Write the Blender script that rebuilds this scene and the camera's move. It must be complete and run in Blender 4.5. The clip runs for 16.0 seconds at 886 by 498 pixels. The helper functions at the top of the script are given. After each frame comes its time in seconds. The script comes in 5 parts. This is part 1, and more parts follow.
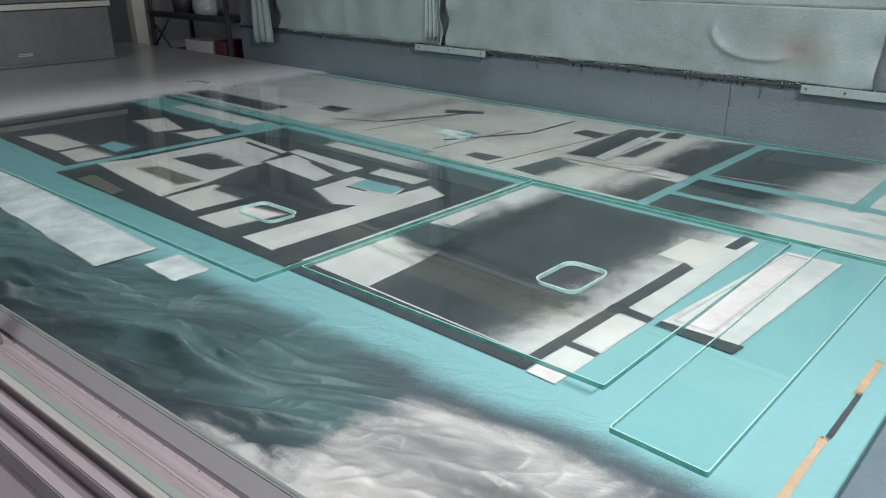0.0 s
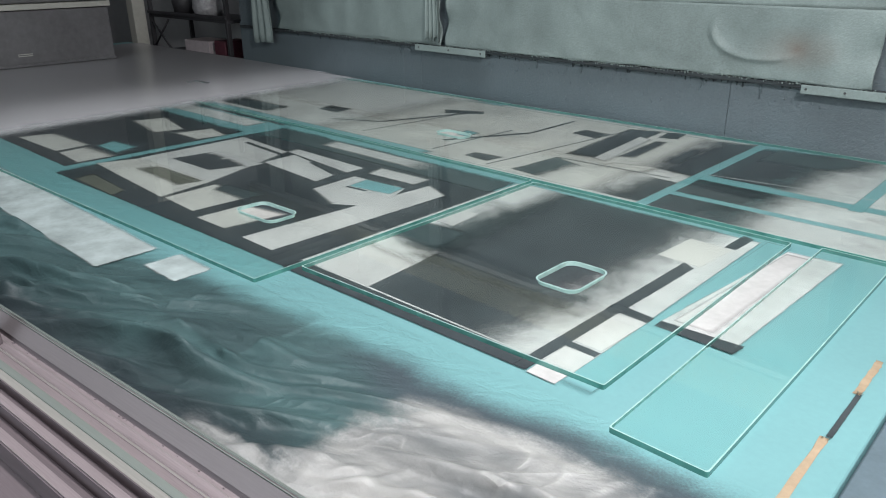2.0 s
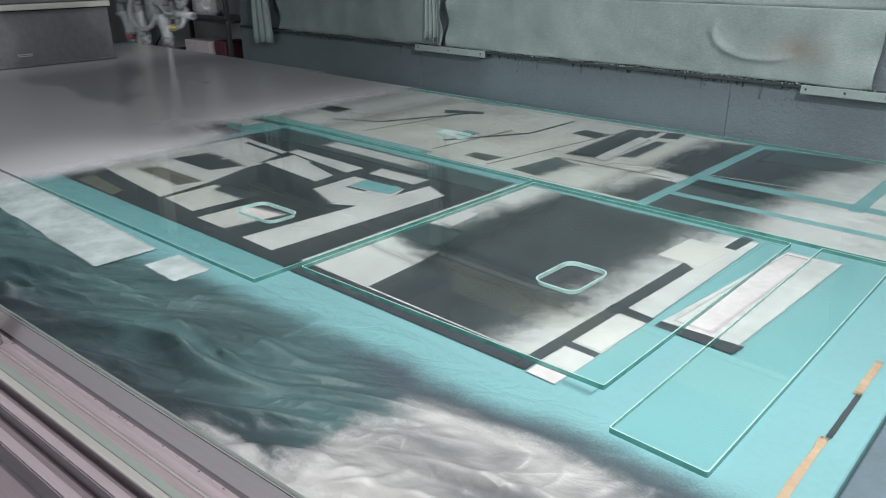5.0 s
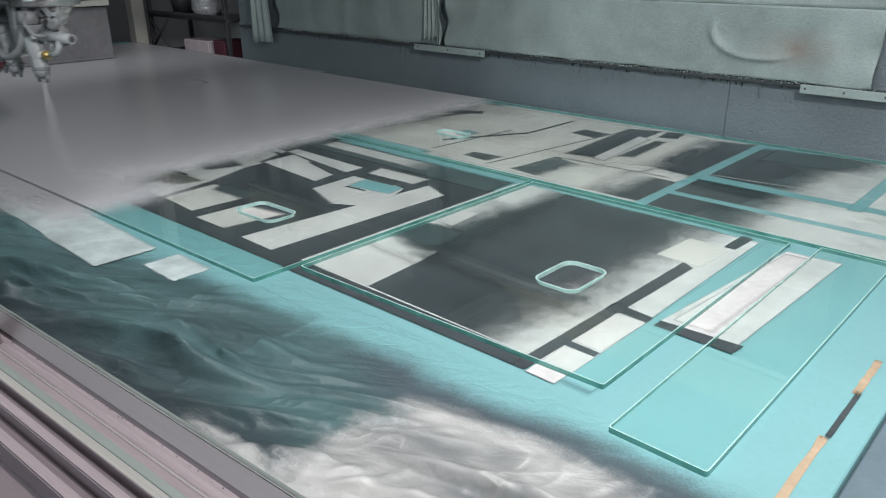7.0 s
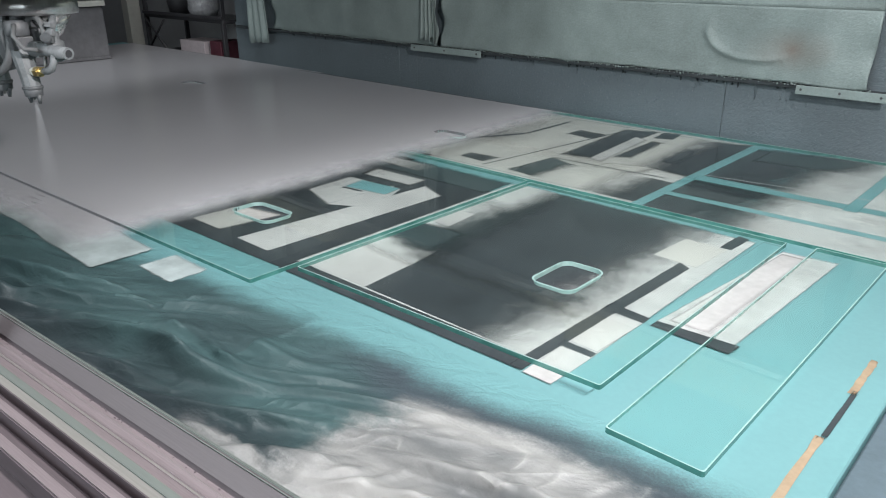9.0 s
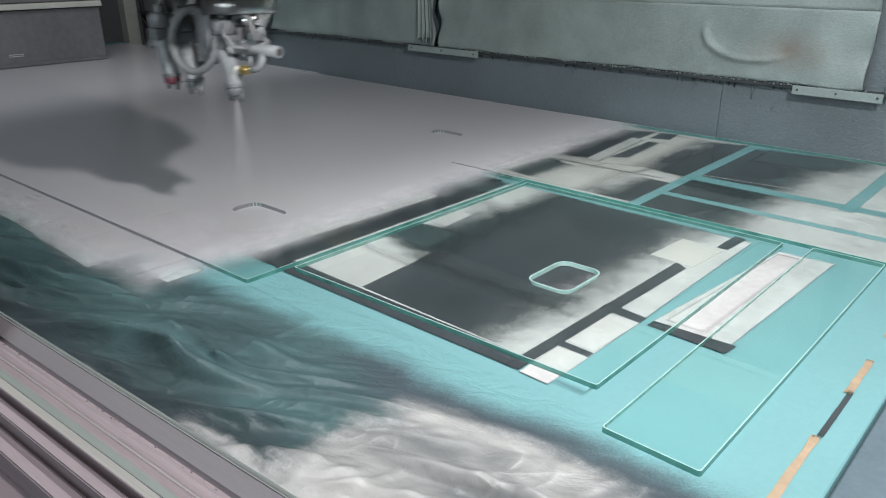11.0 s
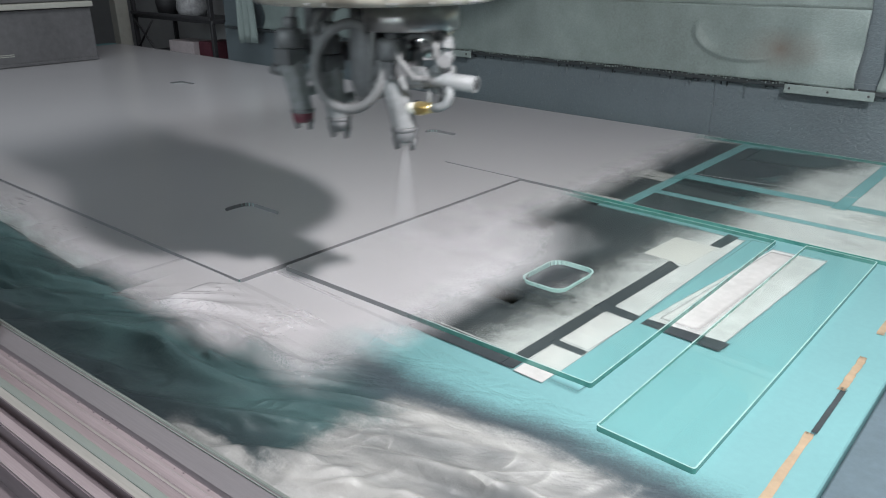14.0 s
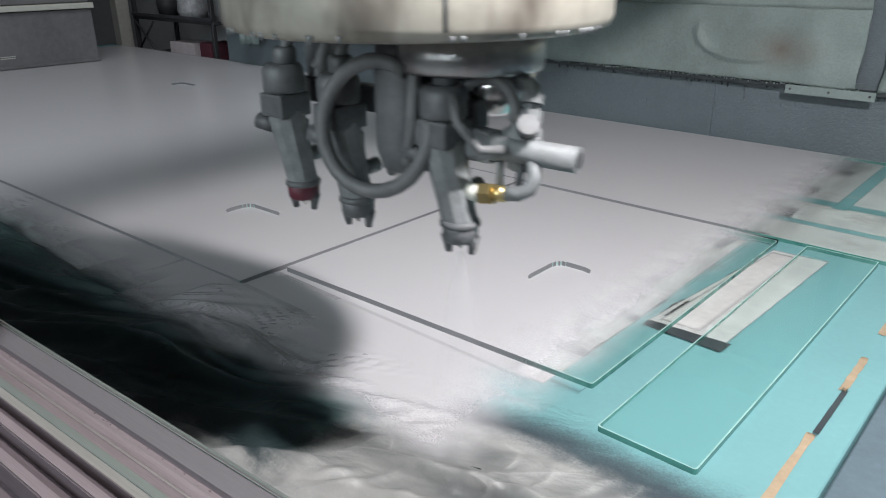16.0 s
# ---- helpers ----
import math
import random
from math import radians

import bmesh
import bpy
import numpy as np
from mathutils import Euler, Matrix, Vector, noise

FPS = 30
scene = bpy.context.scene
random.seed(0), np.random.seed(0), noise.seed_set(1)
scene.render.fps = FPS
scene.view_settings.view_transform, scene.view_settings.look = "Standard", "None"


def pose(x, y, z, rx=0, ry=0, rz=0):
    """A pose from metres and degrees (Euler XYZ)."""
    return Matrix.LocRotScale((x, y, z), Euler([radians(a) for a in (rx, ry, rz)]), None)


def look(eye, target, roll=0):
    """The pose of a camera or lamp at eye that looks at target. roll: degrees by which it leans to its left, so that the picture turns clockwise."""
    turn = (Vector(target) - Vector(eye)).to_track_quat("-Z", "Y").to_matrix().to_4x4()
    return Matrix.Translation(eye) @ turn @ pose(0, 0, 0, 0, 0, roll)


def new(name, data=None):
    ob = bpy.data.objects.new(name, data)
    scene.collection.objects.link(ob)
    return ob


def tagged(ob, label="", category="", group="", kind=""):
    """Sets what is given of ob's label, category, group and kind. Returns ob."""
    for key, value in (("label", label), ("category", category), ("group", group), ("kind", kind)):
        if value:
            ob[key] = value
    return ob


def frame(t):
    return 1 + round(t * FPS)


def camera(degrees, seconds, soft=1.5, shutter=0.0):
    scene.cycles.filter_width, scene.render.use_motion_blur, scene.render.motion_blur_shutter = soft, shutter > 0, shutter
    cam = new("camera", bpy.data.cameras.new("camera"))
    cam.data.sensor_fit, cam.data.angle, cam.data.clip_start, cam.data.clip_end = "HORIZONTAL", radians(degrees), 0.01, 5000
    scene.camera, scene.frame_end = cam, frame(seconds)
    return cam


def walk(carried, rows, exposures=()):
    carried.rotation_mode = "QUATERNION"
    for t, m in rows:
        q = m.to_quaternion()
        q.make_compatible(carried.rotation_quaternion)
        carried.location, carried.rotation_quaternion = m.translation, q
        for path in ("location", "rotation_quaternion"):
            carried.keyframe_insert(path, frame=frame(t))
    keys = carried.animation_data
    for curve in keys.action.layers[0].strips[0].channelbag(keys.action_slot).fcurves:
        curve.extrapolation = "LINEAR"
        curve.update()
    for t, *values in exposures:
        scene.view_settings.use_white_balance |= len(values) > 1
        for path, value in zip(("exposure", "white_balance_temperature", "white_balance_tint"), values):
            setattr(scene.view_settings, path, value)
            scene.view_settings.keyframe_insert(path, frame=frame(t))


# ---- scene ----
cam = camera(62.56, 16.0, soft=1.05, shutter=0.15)
YAW, PITCH, ROLL = 43.171, 21.911, -0.433


def aim(dx, dy, dz, yaw, pitch, roll):
    """The camera's pose from small offsets of its place and turn."""
    a, b = radians(YAW + yaw), radians(PITCH + pitch)
    eye = Vector((dx, dy, 1.5 + dz))
    way = Vector((-math.sin(a) * math.cos(b), math.cos(a) * math.cos(b), -math.sin(b)))
    return look(eye, eye + way, ROLL + roll)


PATH = [
    (0.0, 0, 0, 0, 0, 0, 0), (4.0, 0, 0, 0, -0.01, -0.01, 0), (6.5, 0, 0, 0, -0.02, -0.02, 0),
    (7.0, 0, 0, 0, -0.06, 0.02, 0), (7.5, 0, 0, 0, -0.05, 0.0, 0), (8.0, 0, 0, 0, -0.33, -0.03, 0.05),
    (9.0, 0, 0, 0, -0.34, -0.03, 0.06), (11.5, 0.001, 0, 0, -0.60, -0.06, 0.10), (12.0, 0.001, 0.001, -0.002, -0.65, -0.10, 0.06),
    (12.5, 0.001, 0.002, -0.002, -0.97, -0.07, 0.12), (13.0, 0.001, 0.002, -0.002, -0.93, -0.12, 0.08),
    (13.5, 0.001, 0.001, -0.001, -0.98, -0.06, 0.06), (14.0, 0, 0.002, -0.003, -1.08, -0.06, 0.04),
    (14.5, 0.001, 0.001, -0.002, -1.35, -0.12, 0.03), (15.0, 0, 0.002, -0.004, -1.00, -0.13, -0.02),
    (15.5, 0, 0.002, -0.004, -1.02, -0.134, -0.014), (16.0, 0, 0.002, -0.0035, -1.0, -0.139, -0.05)]
walk(cam, [(r[0], aim(*r[1:])) for r in PATH])

# ---- light ----
world = bpy.data.worlds.new("world")
scene.world = world
world.use_nodes = True
world.node_tree.nodes["Background"].inputs[0].default_value = (0.55, 0.66, 0.75, 1)
world.node_tree.nodes["Background"].inputs[1].default_value = 0.05


def area(name, eye, target, sx, sy, watts, colour):
    data = bpy.data.lights.new(name, "AREA")
    data.shape, data.size, data.size_y, data.energy, data.color = "RECTANGLE", sx, sy, watts, colour
    ob = new(name, data)
    ob.matrix_world = look(eye, target)
    return ob


area("work_lamp", (0.30, 0.54, 2.22), (-2.8, 2.0, 1.0), 0.08, 0.08, 51, (1.0, 0.965, 0.965))
# two added fill lights without a known source: overhead, and from the camera's side
area("overhead_fill", (-0.7, 0.5, 5.5), (-1.6, 1.2, 0.9), 2.6, 2.0, 130, (0.95, 0.97, 1.0))
area("front_fill", (-0.9, -3.0, 2.6), (-1.5, 1.6, 0.9), 3.0, 1.4, 102, (0.86, 0.96, 1.0))
scene.view_settings.exposure = 0.0

# ---- materials ----
Z0 = 0.90


class Mat:
    """A node material with short ways to add nodes."""

    def __init__(self, name, rough=0.5, metal=0.0):
        self.m = bpy.data.materials.new(name)
        self.m.use_nodes = True
        self.t = self.m.node_tree
        self.b = self.t.nodes["Principled BSDF"]
        self.b.inputs["Roughness"].default_value = rough
        self.b.inputs["Metallic"].default_value = metal

    def add(self, kind, **values):
        n = self.t.nodes.new(kind)
        for k, v in values.items():
            if k in n.inputs:
                n.inputs[k].default_value = v
        return n

    def link(self, a, b):
        self.t.links.new(a, b)

    def coords(self):
        return self.add("ShaderNodeTexCoord").outputs["Object"]

    def noise(self, scale, detail=4.0, rough=0.55, stretch=None):
        n = self.add("ShaderNodeTexNoise", Scale=scale, Detail=detail, Roughness=rough)
        src = self.coords()
        if stretch:
            mp = self.add("ShaderNodeMapping", Scale=stretch)
            self.link(src, mp.inputs[0])
            src = mp.outputs[0]
        self.link(src, n.inputs["Vector"])
        return n.outputs["Fac"]

    def ramp(self, fac, stops):
        n = self.t.nodes.new("ShaderNodeValToRGB")
        e = n.color_ramp.elements
        while len(e) < len(stops):
            e.new(0.5)
        for el, (p, c) in zip(e, stops):
            el.position, el.color = p, (*c, 1) if len(c) == 3 else c
        self.link(fac, n.inputs[0])
        return n.outputs[0]

    def math(self, op, a, b=None, clamp=False):
        n = self.t.nodes.new("ShaderNodeMath")
        n.operation, n.use_clamp = op, clamp
        for i, v in enumerate((a, b)):
            if v is None:
                continue
            if isinstance(v, (int, float)):
                n.inputs[i].default_value = v
            else:
                self.link(v, n.inputs[i])
        return n.outputs[0]

    def mix(self, fac, a, b):
        n = self.t.nodes.new("ShaderNodeMix")
        n.data_type = "RGBA"
        for i, v in ((0, fac), (6, a), (7, b)):
            if isinstance(v, (int, float)):
                n.inputs[i].default_value = v
            elif isinstance(v, tuple):
                n.inputs[i].default_value = (*v, 1)
            else:
                self.link(v, n.inputs[i])
        return n.outputs[2]

    def colour(self, c):
        if isinstance(c, tuple):
            self.b.inputs["Base Color"].default_value = (*c, 1)
        else:
            self.link(c, self.b.inputs["Base Color"])
        return self

    def bump(self, height, strength=0.3, distance=0.002):
        n = self.add("ShaderNodeBump", Strength=strength, Distance=distance)
        self.link(height, n.inputs["Height"])
        self.link(n.outputs[0], self.b.inputs["Normal"])
        return self


def worn(name, base, spread=0.25, rough=0.5, metal=0.0, grain=60.0, stains=5.0, bump=0.2, stretch=None, depth=0.001):
    """Paint, cloth, metal: colour varied at two scales with fine relief."""
    m = Mat(name, rough, metal)
    lo = tuple(c * (1 - spread) for c in base)
    hi = tuple(min(1.0, c * (1 + spread)) for c in base)
    big = m.noise(stains, 5, 0.6, stretch)
    fine = m.noise(grain, 3, 0.6, stretch)
    f = m.math("ADD", m.math("MULTIPLY", big, 0.65), m.math("MULTIPLY", fine, 0.35))
    m.colour(m.ramp(f, [(0.32, lo), (0.68, hi)]))
    if bump:
        m.bump(fine, bump, depth)
    return m


def sprayed(name, base, spread=0.1, rough=0.5, speckle=0.5, grain=140.0, bump=0.05, clumps=7.0):
    """A sprayed or papered layer whose cover thins out by the mesh's own edge value, in a fine stipple."""
    m = worn(name, base, spread, rough, 0.0, grain, clumps, bump)
    at = m.add("ShaderNodeAttribute")
    at.attribute_name = "cover"
    n = m.noise(420, 2, 0.7)
    n2 = m.noise(16, 4, 0.6)
    thin = m.math("MULTIPLY", at.outputs["Fac"], 5.0, True)
    both = m.math("ADD", m.math("MULTIPLY", m.math("SUBTRACT", n, 0.5), speckle), m.math("MULTIPLY", m.math("SUBTRACT", n2, 0.5), speckle * 0.9))
    v = m.math("ADD", at.outputs["Fac"], m.math("MULTIPLY", both, thin))
    edge = m.t.nodes.new("ShaderNodeMapRange")
    edge.interpolation_type = "SMOOTHSTEP"
    edge.inputs[1].default_value, edge.inputs[2].default_value = 0.06, 0.88
    m.link(v, edge.inputs[0])
    m.link(edge.outputs[0], m.b.inputs["Alpha"])
    return m


TURQ = (0.151, 0.320, 0.336)
M = {}
M["turq"] = worn("turquoise_paint", TURQ, 0.07, 0.55, grain=90, stains=3, bump=0.08).m
M["turq_patch"] = sprayed("turquoise_layer", TURQ, 0.05, 0.55, 0.1).m
M["dark"] = sprayed("dark_overspray", (0.040, 0.049, 0.055), 0.3, 0.5, 0.75).m
M["dark_thin"] = sprayed("thin_dark_overspray", (0.05, 0.07, 0.075), 0.3, 0.5, 0.8).m
M["white"] = sprayed("white_paper", (0.43, 0.43, 0.425), 0.2, 0.75, 0.12, 60, 0.25, 5).m
M["cream"] = sprayed("cream_paper", (0.43, 0.425, 0.405), 0.22, 0.75, 0.12, 60, 0.25, 5).m
M["faded"] = sprayed("grey_faded_paper", (0.42, 0.42, 0.412), 0.22, 0.75, 0.2, 60, 0.3, 6).m
M["olive_film"] = sprayed("olive_grey_reflection_film", (0.115, 0.12, 0.10), 0.2, 0.5, 0.35).m
M["dusty"] = sprayed("dusty_paper", (0.44, 0.45, 0.445), 0.28, 0.75, 0.35, 30, 0.35, 4).m
M["washed"] = sprayed("washed_paper", (0.36, 0.42, 0.42), 0.38, 0.7, 0.4, 24, 0.35, 9).m
M["coat"] = sprayed("grey_coat", (0.540, 0.534, 0.556), 0.02, 0.24, 0.35, 300, 0.02, 2).m
# the grey coat again, darkened for the shade on the panes' edges
M["coat_edge"] = sprayed("shaded_edge_coat", (0.17, 0.175, 0.185), 0.1, 0.4, 0.3, 200, 0.02, 4).m
M["wall"] = worn("grey_wall_paint", (0.105, 0.135, 0.15), 0.16, 0.42, grain=130, stains=2.5, bump=0.8, depth=0.005).m
M["olive"] = worn("olive_beige_steel", (0.46, 0.45, 0.30), 0.15, 0.5, grain=40, stains=4, bump=0.1).m
M["ledge"] = worn("shadowed_ledge", (0.028, 0.036, 0.04), 0.3, 0.7, grain=160, stains=12, bump=0.6, depth=0.003).m
M["curtain"] = worn("curtain_plastic", (0.195, 0.245, 0.238), 0.2, 0.55, grain=150, stains=4.0, bump=0.6, depth=0.003).m
m = worn("stained_curtain_plastic", (0.185, 0.232, 0.226), 0.24, 0.55, grain=150, stains=5.0, bump=0.7, depth=0.0035)
spot = m.add("ShaderNodeVectorMath")
spot.operation = "DISTANCE"
flat = m.add("ShaderNodeMapping", Scale=(1, 0, 2.0))
m.link(m.coords(), flat.inputs[0])
m.link(flat.outputs[0], spot.inputs[0])
spot.inputs[1].default_value = (-0.80, 0, 2.0 * 1.218)
rim = m.math("SUBTRACT", 1.0, m.math("MULTIPLY", spot.outputs["Value"], 6.5), True)
old = m.b.inputs["Base Color"].links[0].from_socket
m.colour(m.mix(m.math("MULTIPLY", rim, m.noise(9, 4)), old, (0.12, 0.075, 0.055)))
M["curtain_stained"] = m.m
M["cabinet"] = worn("grey_cabinet", (0.15, 0.148, 0.155), 0.28, 0.4, grain=30, stains=3, bump=0.1).m
M["beige"] = worn("beige_enamel", (0.52, 0.52, 0.47), 0.12, 0.4, grain=40, stains=6, bump=0.1).m
M["black"] = worn("black_steel", (0.045, 0.045, 0.05), 0.3, 0.5, grain=80, stains=8).m
M["gun"] = worn("coated_gun_grey", (0.185, 0.197, 0.205), 0.35, 0.6, 0.1, grain=120, stains=25, bump=0.4).m
M["gun_dark"] = worn("dark_gun_grey", (0.115, 0.121, 0.128), 0.3, 0.5, 0.1, grain=120, stains=25, bump=0.4).m
smear = worn("dirty_beige_enamel", (0.33, 0.315, 0.275), 0.22, 0.45, grain=60, stains=14, bump=0.2)
streak = smear.noise(7.0, 4, 0.65, (1.2, 1.2, 0.5))
patchy = smear.ramp(streak, [(0.50, (0, 0, 0)), (0.62, (1, 1, 1))])
smear.colour(smear.mix(patchy, smear.b.inputs["Base Color"].links[0].from_socket, (0.13, 0.115, 0.098)))
M["housing"] = smear.m
M["hose"] = worn("grey_hose", (0.14, 0.145, 0.15), 0.2, 0.55, grain=150, stains=20, bump=0.3).m
M["steel"] = worn("steel", (0.5, 0.5, 0.5), 0.2, 0.3, 0.9, grain=120, stains=30).m
M["chrome"] = worn("dusty_chrome", (0.55, 0.55, 0.55), 0.15, 0.22, 0.9, grain=120, stains=30).m
M["brass"] = worn("brass", (0.56, 0.45, 0.22), 0.15, 0.3, 0.9, grain=120, stains=40).m
M["red"] = worn("red_cap", (0.11, 0.025, 0.04), 0.3, 0.5, grain=120, stains=40).m
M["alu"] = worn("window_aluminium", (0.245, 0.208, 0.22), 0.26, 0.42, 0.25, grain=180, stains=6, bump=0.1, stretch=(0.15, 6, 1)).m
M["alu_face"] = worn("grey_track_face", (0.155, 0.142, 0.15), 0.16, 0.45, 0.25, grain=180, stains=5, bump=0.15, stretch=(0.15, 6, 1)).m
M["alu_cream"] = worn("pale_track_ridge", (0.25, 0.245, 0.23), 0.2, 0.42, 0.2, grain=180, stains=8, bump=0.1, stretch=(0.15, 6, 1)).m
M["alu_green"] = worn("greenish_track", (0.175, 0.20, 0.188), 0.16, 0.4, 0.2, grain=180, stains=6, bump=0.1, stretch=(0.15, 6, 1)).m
# the track's aluminium at half tone, shade painted into drops and deep grooves
M["alu_dark"] = worn("shaded_track", (0.125, 0.104, 0.114), 0.25, 0.5, 0.2, grain=180, stains=6, bump=0.1, stretch=(0.15, 6, 1)).m
M["tan"] = worn("tan_board", (0.36, 0.27, 0.18), 0.2, 0.7, grain=80, stains=14).m
M["slate"] = worn("slate_blue_steel", (0.10, 0.14, 0.165), 0.2, 0.5, grain=90, stains=7, bump=0.3).m
M["carton"] = worn("pink_white_carton", (0.50, 0.44, 0.46), 0.15, 0.7, grain=40, stains=12).m
M["maroon"] = worn("maroon_box", (0.11, 0.035, 0.05), 0.3, 0.5, grain=40, stains=12).m
M["foil"] = worn("crumpled_film", (0.5, 0.5, 0.52), 0.3, 0.2, 0.3, grain=40, stains=20, bump=0.6, depth=0.01).m
M["outer"] = worn("plain_plaster", (0.30, 0.31, 0.32), 0.1, 0.8, grain=20, stains=2).m

g = Mat("float_glass", 0.0)
clear = g.add("ShaderNodeBsdfTransparent", Color=(0.915, 0.968, 0.952, 1))
gloss = g.add("ShaderNodeBsdfGlossy", Roughness=0.015)
fres = g.add("ShaderNodeFresnel", IOR=1.5)
both = g.add("ShaderNodeMixShader")
g.link(fres.outputs[0], both.inputs[0])
g.link(clear.outputs[0], both.inputs[1])
g.link(gloss.outputs[0], both.inputs[2])
g.link(both.outputs[0], g.t.nodes["Material Output"].inputs[0])
M["glass"] = g.m
g = Mat("glass_underside", 0.0)
clear = g.add("ShaderNodeBsdfTransparent", Color=(0.985, 1.0, 0.99, 1))
g.link(clear.outputs[0], g.t.nodes["Material Output"].inputs[0])
M["glass_under"] = g.m
g = Mat("ground_glass_edge", 0.25)
g.colour(g.ramp(g.noise(30, 3), [(0.3, (0.035, 0.15, 0.13)), (0.7, (0.09, 0.27, 0.235))]))
g.b.inputs["Transmission Weight"].default_value = 0.25
M["glass_edge"] = g.m

g = Mat("pale_cut_edge", 0.4)
g.colour(g.ramp(g.noise(40, 3), [(0.3, (0.24, 0.40, 0.38)), (0.7, (0.38, 0.54, 0.51))]))
M["cut_edge"] = g.m

mist = Mat("paint_mist", 1.0)
mist.colour((0.75, 0.75, 0.78))
at = mist.add("ShaderNodeAttribute")
at.attribute_name = "cover"
fall = mist.math("POWER", at.outputs["Fac"], 1.6)
n = mist.noise(14, 3)
mist.link(mist.math("MULTIPLY", fall, mist.math("MULTIPLY", n, 0.20), True), mist.b.inputs["Alpha"])
M["mist"] = mist.m


# ---- mesh helpers ----
def mesh_of(bm, name, material):
    me = bpy.data.meshes.new(name)
    bm.to_mesh(me)
    bm.free()
    for m in material if isinstance(material, (list, tuple)) else [material]:
        me.materials.append(M[m])
    return me


def part(name, bm, material, parent=None, label=""):
    ob = new(name, mesh_of(bm, name, material))
    if parent:
        ob.parent = parent
    if label:
        ob["label"] = label
    return ob


def empty(name, x=0, y=0, z=0):
    ob = new(name)
    ob.location = (x, y, z)
    return ob


def box(x0, y0, z0, x1, y1, z1, bevel=0.0, seg=2, bm=None):
    own = bmesh.new()
    bmesh.ops.create_cube(own, size=1.0, matrix=Matrix.LocRotScale(
        ((x0 + x1) / 2, (y0 + y1) / 2, (z0 + z1) / 2), None, (x1 - x0, y1 - y0, z1 - z0)))
    if bevel:
        bmesh.ops.bevel(own, geom=own.edges[:], offset=bevel, segments=seg, affect="EDGES", profile=0.6)
    return own if bm is None else join(bm, own)


def join(bm, other):
    me = bpy.data.meshes.new("tmp")
    other.to_mesh(me)
    other.free()
    bm.from_mesh(me)
    bpy.data.meshes.remove(me)
    return bm


def tube(points, r, sides=10, bm=None, caps=True, smooth=True):
    """A round bar or hose along points; r one radius or one for each point."""
    bm = bm or bmesh.new()
    pts = [Vector(p) for p in points]
    rs = r if isinstance(r, (list, tuple)) else [r] * len(pts)
    rings = []
    side = None
    for i, p in enumerate(pts):
        a = pts[max(i - 1, 0)]
        b = pts[min(i + 1, len(pts) - 1)]
        d = (b - a).normalized()
        if side is None:
            side = d.orthogonal().normalized()
        side = (side - d * side.dot(d)).normalized()
        up = d.cross(side)
        rings.append([bm.verts.new(p + rs[i] * (math.cos(k * math.tau / sides) * side + math.sin(k * math.tau / sides) * up)) for k in range(sides)])
    for a, b in zip(rings, rings[1:]):
        for k in range(sides):
            f = bm.faces.new((a[k], a[(k + 1) % sides], b[(k + 1) % sides], b[k]))
            f.smooth = smooth
    if caps:
        bm.faces.new(rings[0][::-1])
        bm.faces.new(rings[-1])
    return bm


def lathe(profile, sides=20, x=0, y=0, bm=None):
    """A turned piece about the upright through (x, y): rows of radius and height."""
    bm = bm or bmesh.new()
    rings = []
    for r, z in profile:
        rings.append([bm.verts.new((x + r * math.cos(k * math.tau / sides), y + r * math.sin(k * math.tau / sides), z)) for k in range(sides)])
    for a, b in zip(rings, rings[1:]):
        for k in range(sides):
            bm.faces.new((a[k], a[(k + 1) % sides], b[(k + 1) % sides], b[k])).smooth = True
    bm.faces.new(rings[0][::-1])
    bm.faces.new(rings[-1])
    bmesh.ops.recalc_face_normals(bm, faces=bm.faces[:])
    return bm


def soft_rect(x0, y0, x1, y1, z, soft=(0, 0, 0, 0), ragged=0.0, seed=0):
    """A thin layer; soft: how far its cover fades at the low x, high x, low y and high y side."""
    bm = bmesh.new()
    lay = bm.verts.layers.float.new("cover")
    l, r, b, t = soft
    xs = sorted({x0, x0 + l, x1 - r, x1})
    ys = sorted({y0, y0 + b, y1 - t, y1})
    rng = random.Random(seed)
    if ragged:
        xs = sorted(set(xs) | {x0 + (x1 - x0) * i / 14 for i in range(1, 14)})
        ys = sorted(set(ys) | {y0 + (y1 - y0) * i / 14 for i in range(1, 14)})
    grid = []
    for j, y in enumerate(ys):
        row = []
        for i, x in enumerate(xs):
            c = min((x - x0) / l if l else 1, (x1 - x) / r if r else 1, (y - y0) / b if b else 1, (y1 - y) / t if t else 1, 1)
            on_edge = i in (0, len(xs) - 1) or j in (0, len(ys) - 1)
            jx, jy = ((rng.uniform(-1, 1) * ragged, rng.uniform(-1, 1) * ragged) if ragged and on_edge else (0, 0))
            v = bm.verts.new((x + jx, y + jy, z))
            v[lay] = max(c, 0)
            row.append(v)
        grid.append(row)
    for a, b2 in zip(grid, grid[1:]):
        for i in range(len(a) - 1):
            bm.faces.new((a[i], a[i + 1], b2[i + 1], b2[i]))
    return bm


# ---- setting ----
def setting(name, bm, material, label, category=""):
    return tagged(part(name, bm, material), label, category or name.split("_")[0], kind="structure")


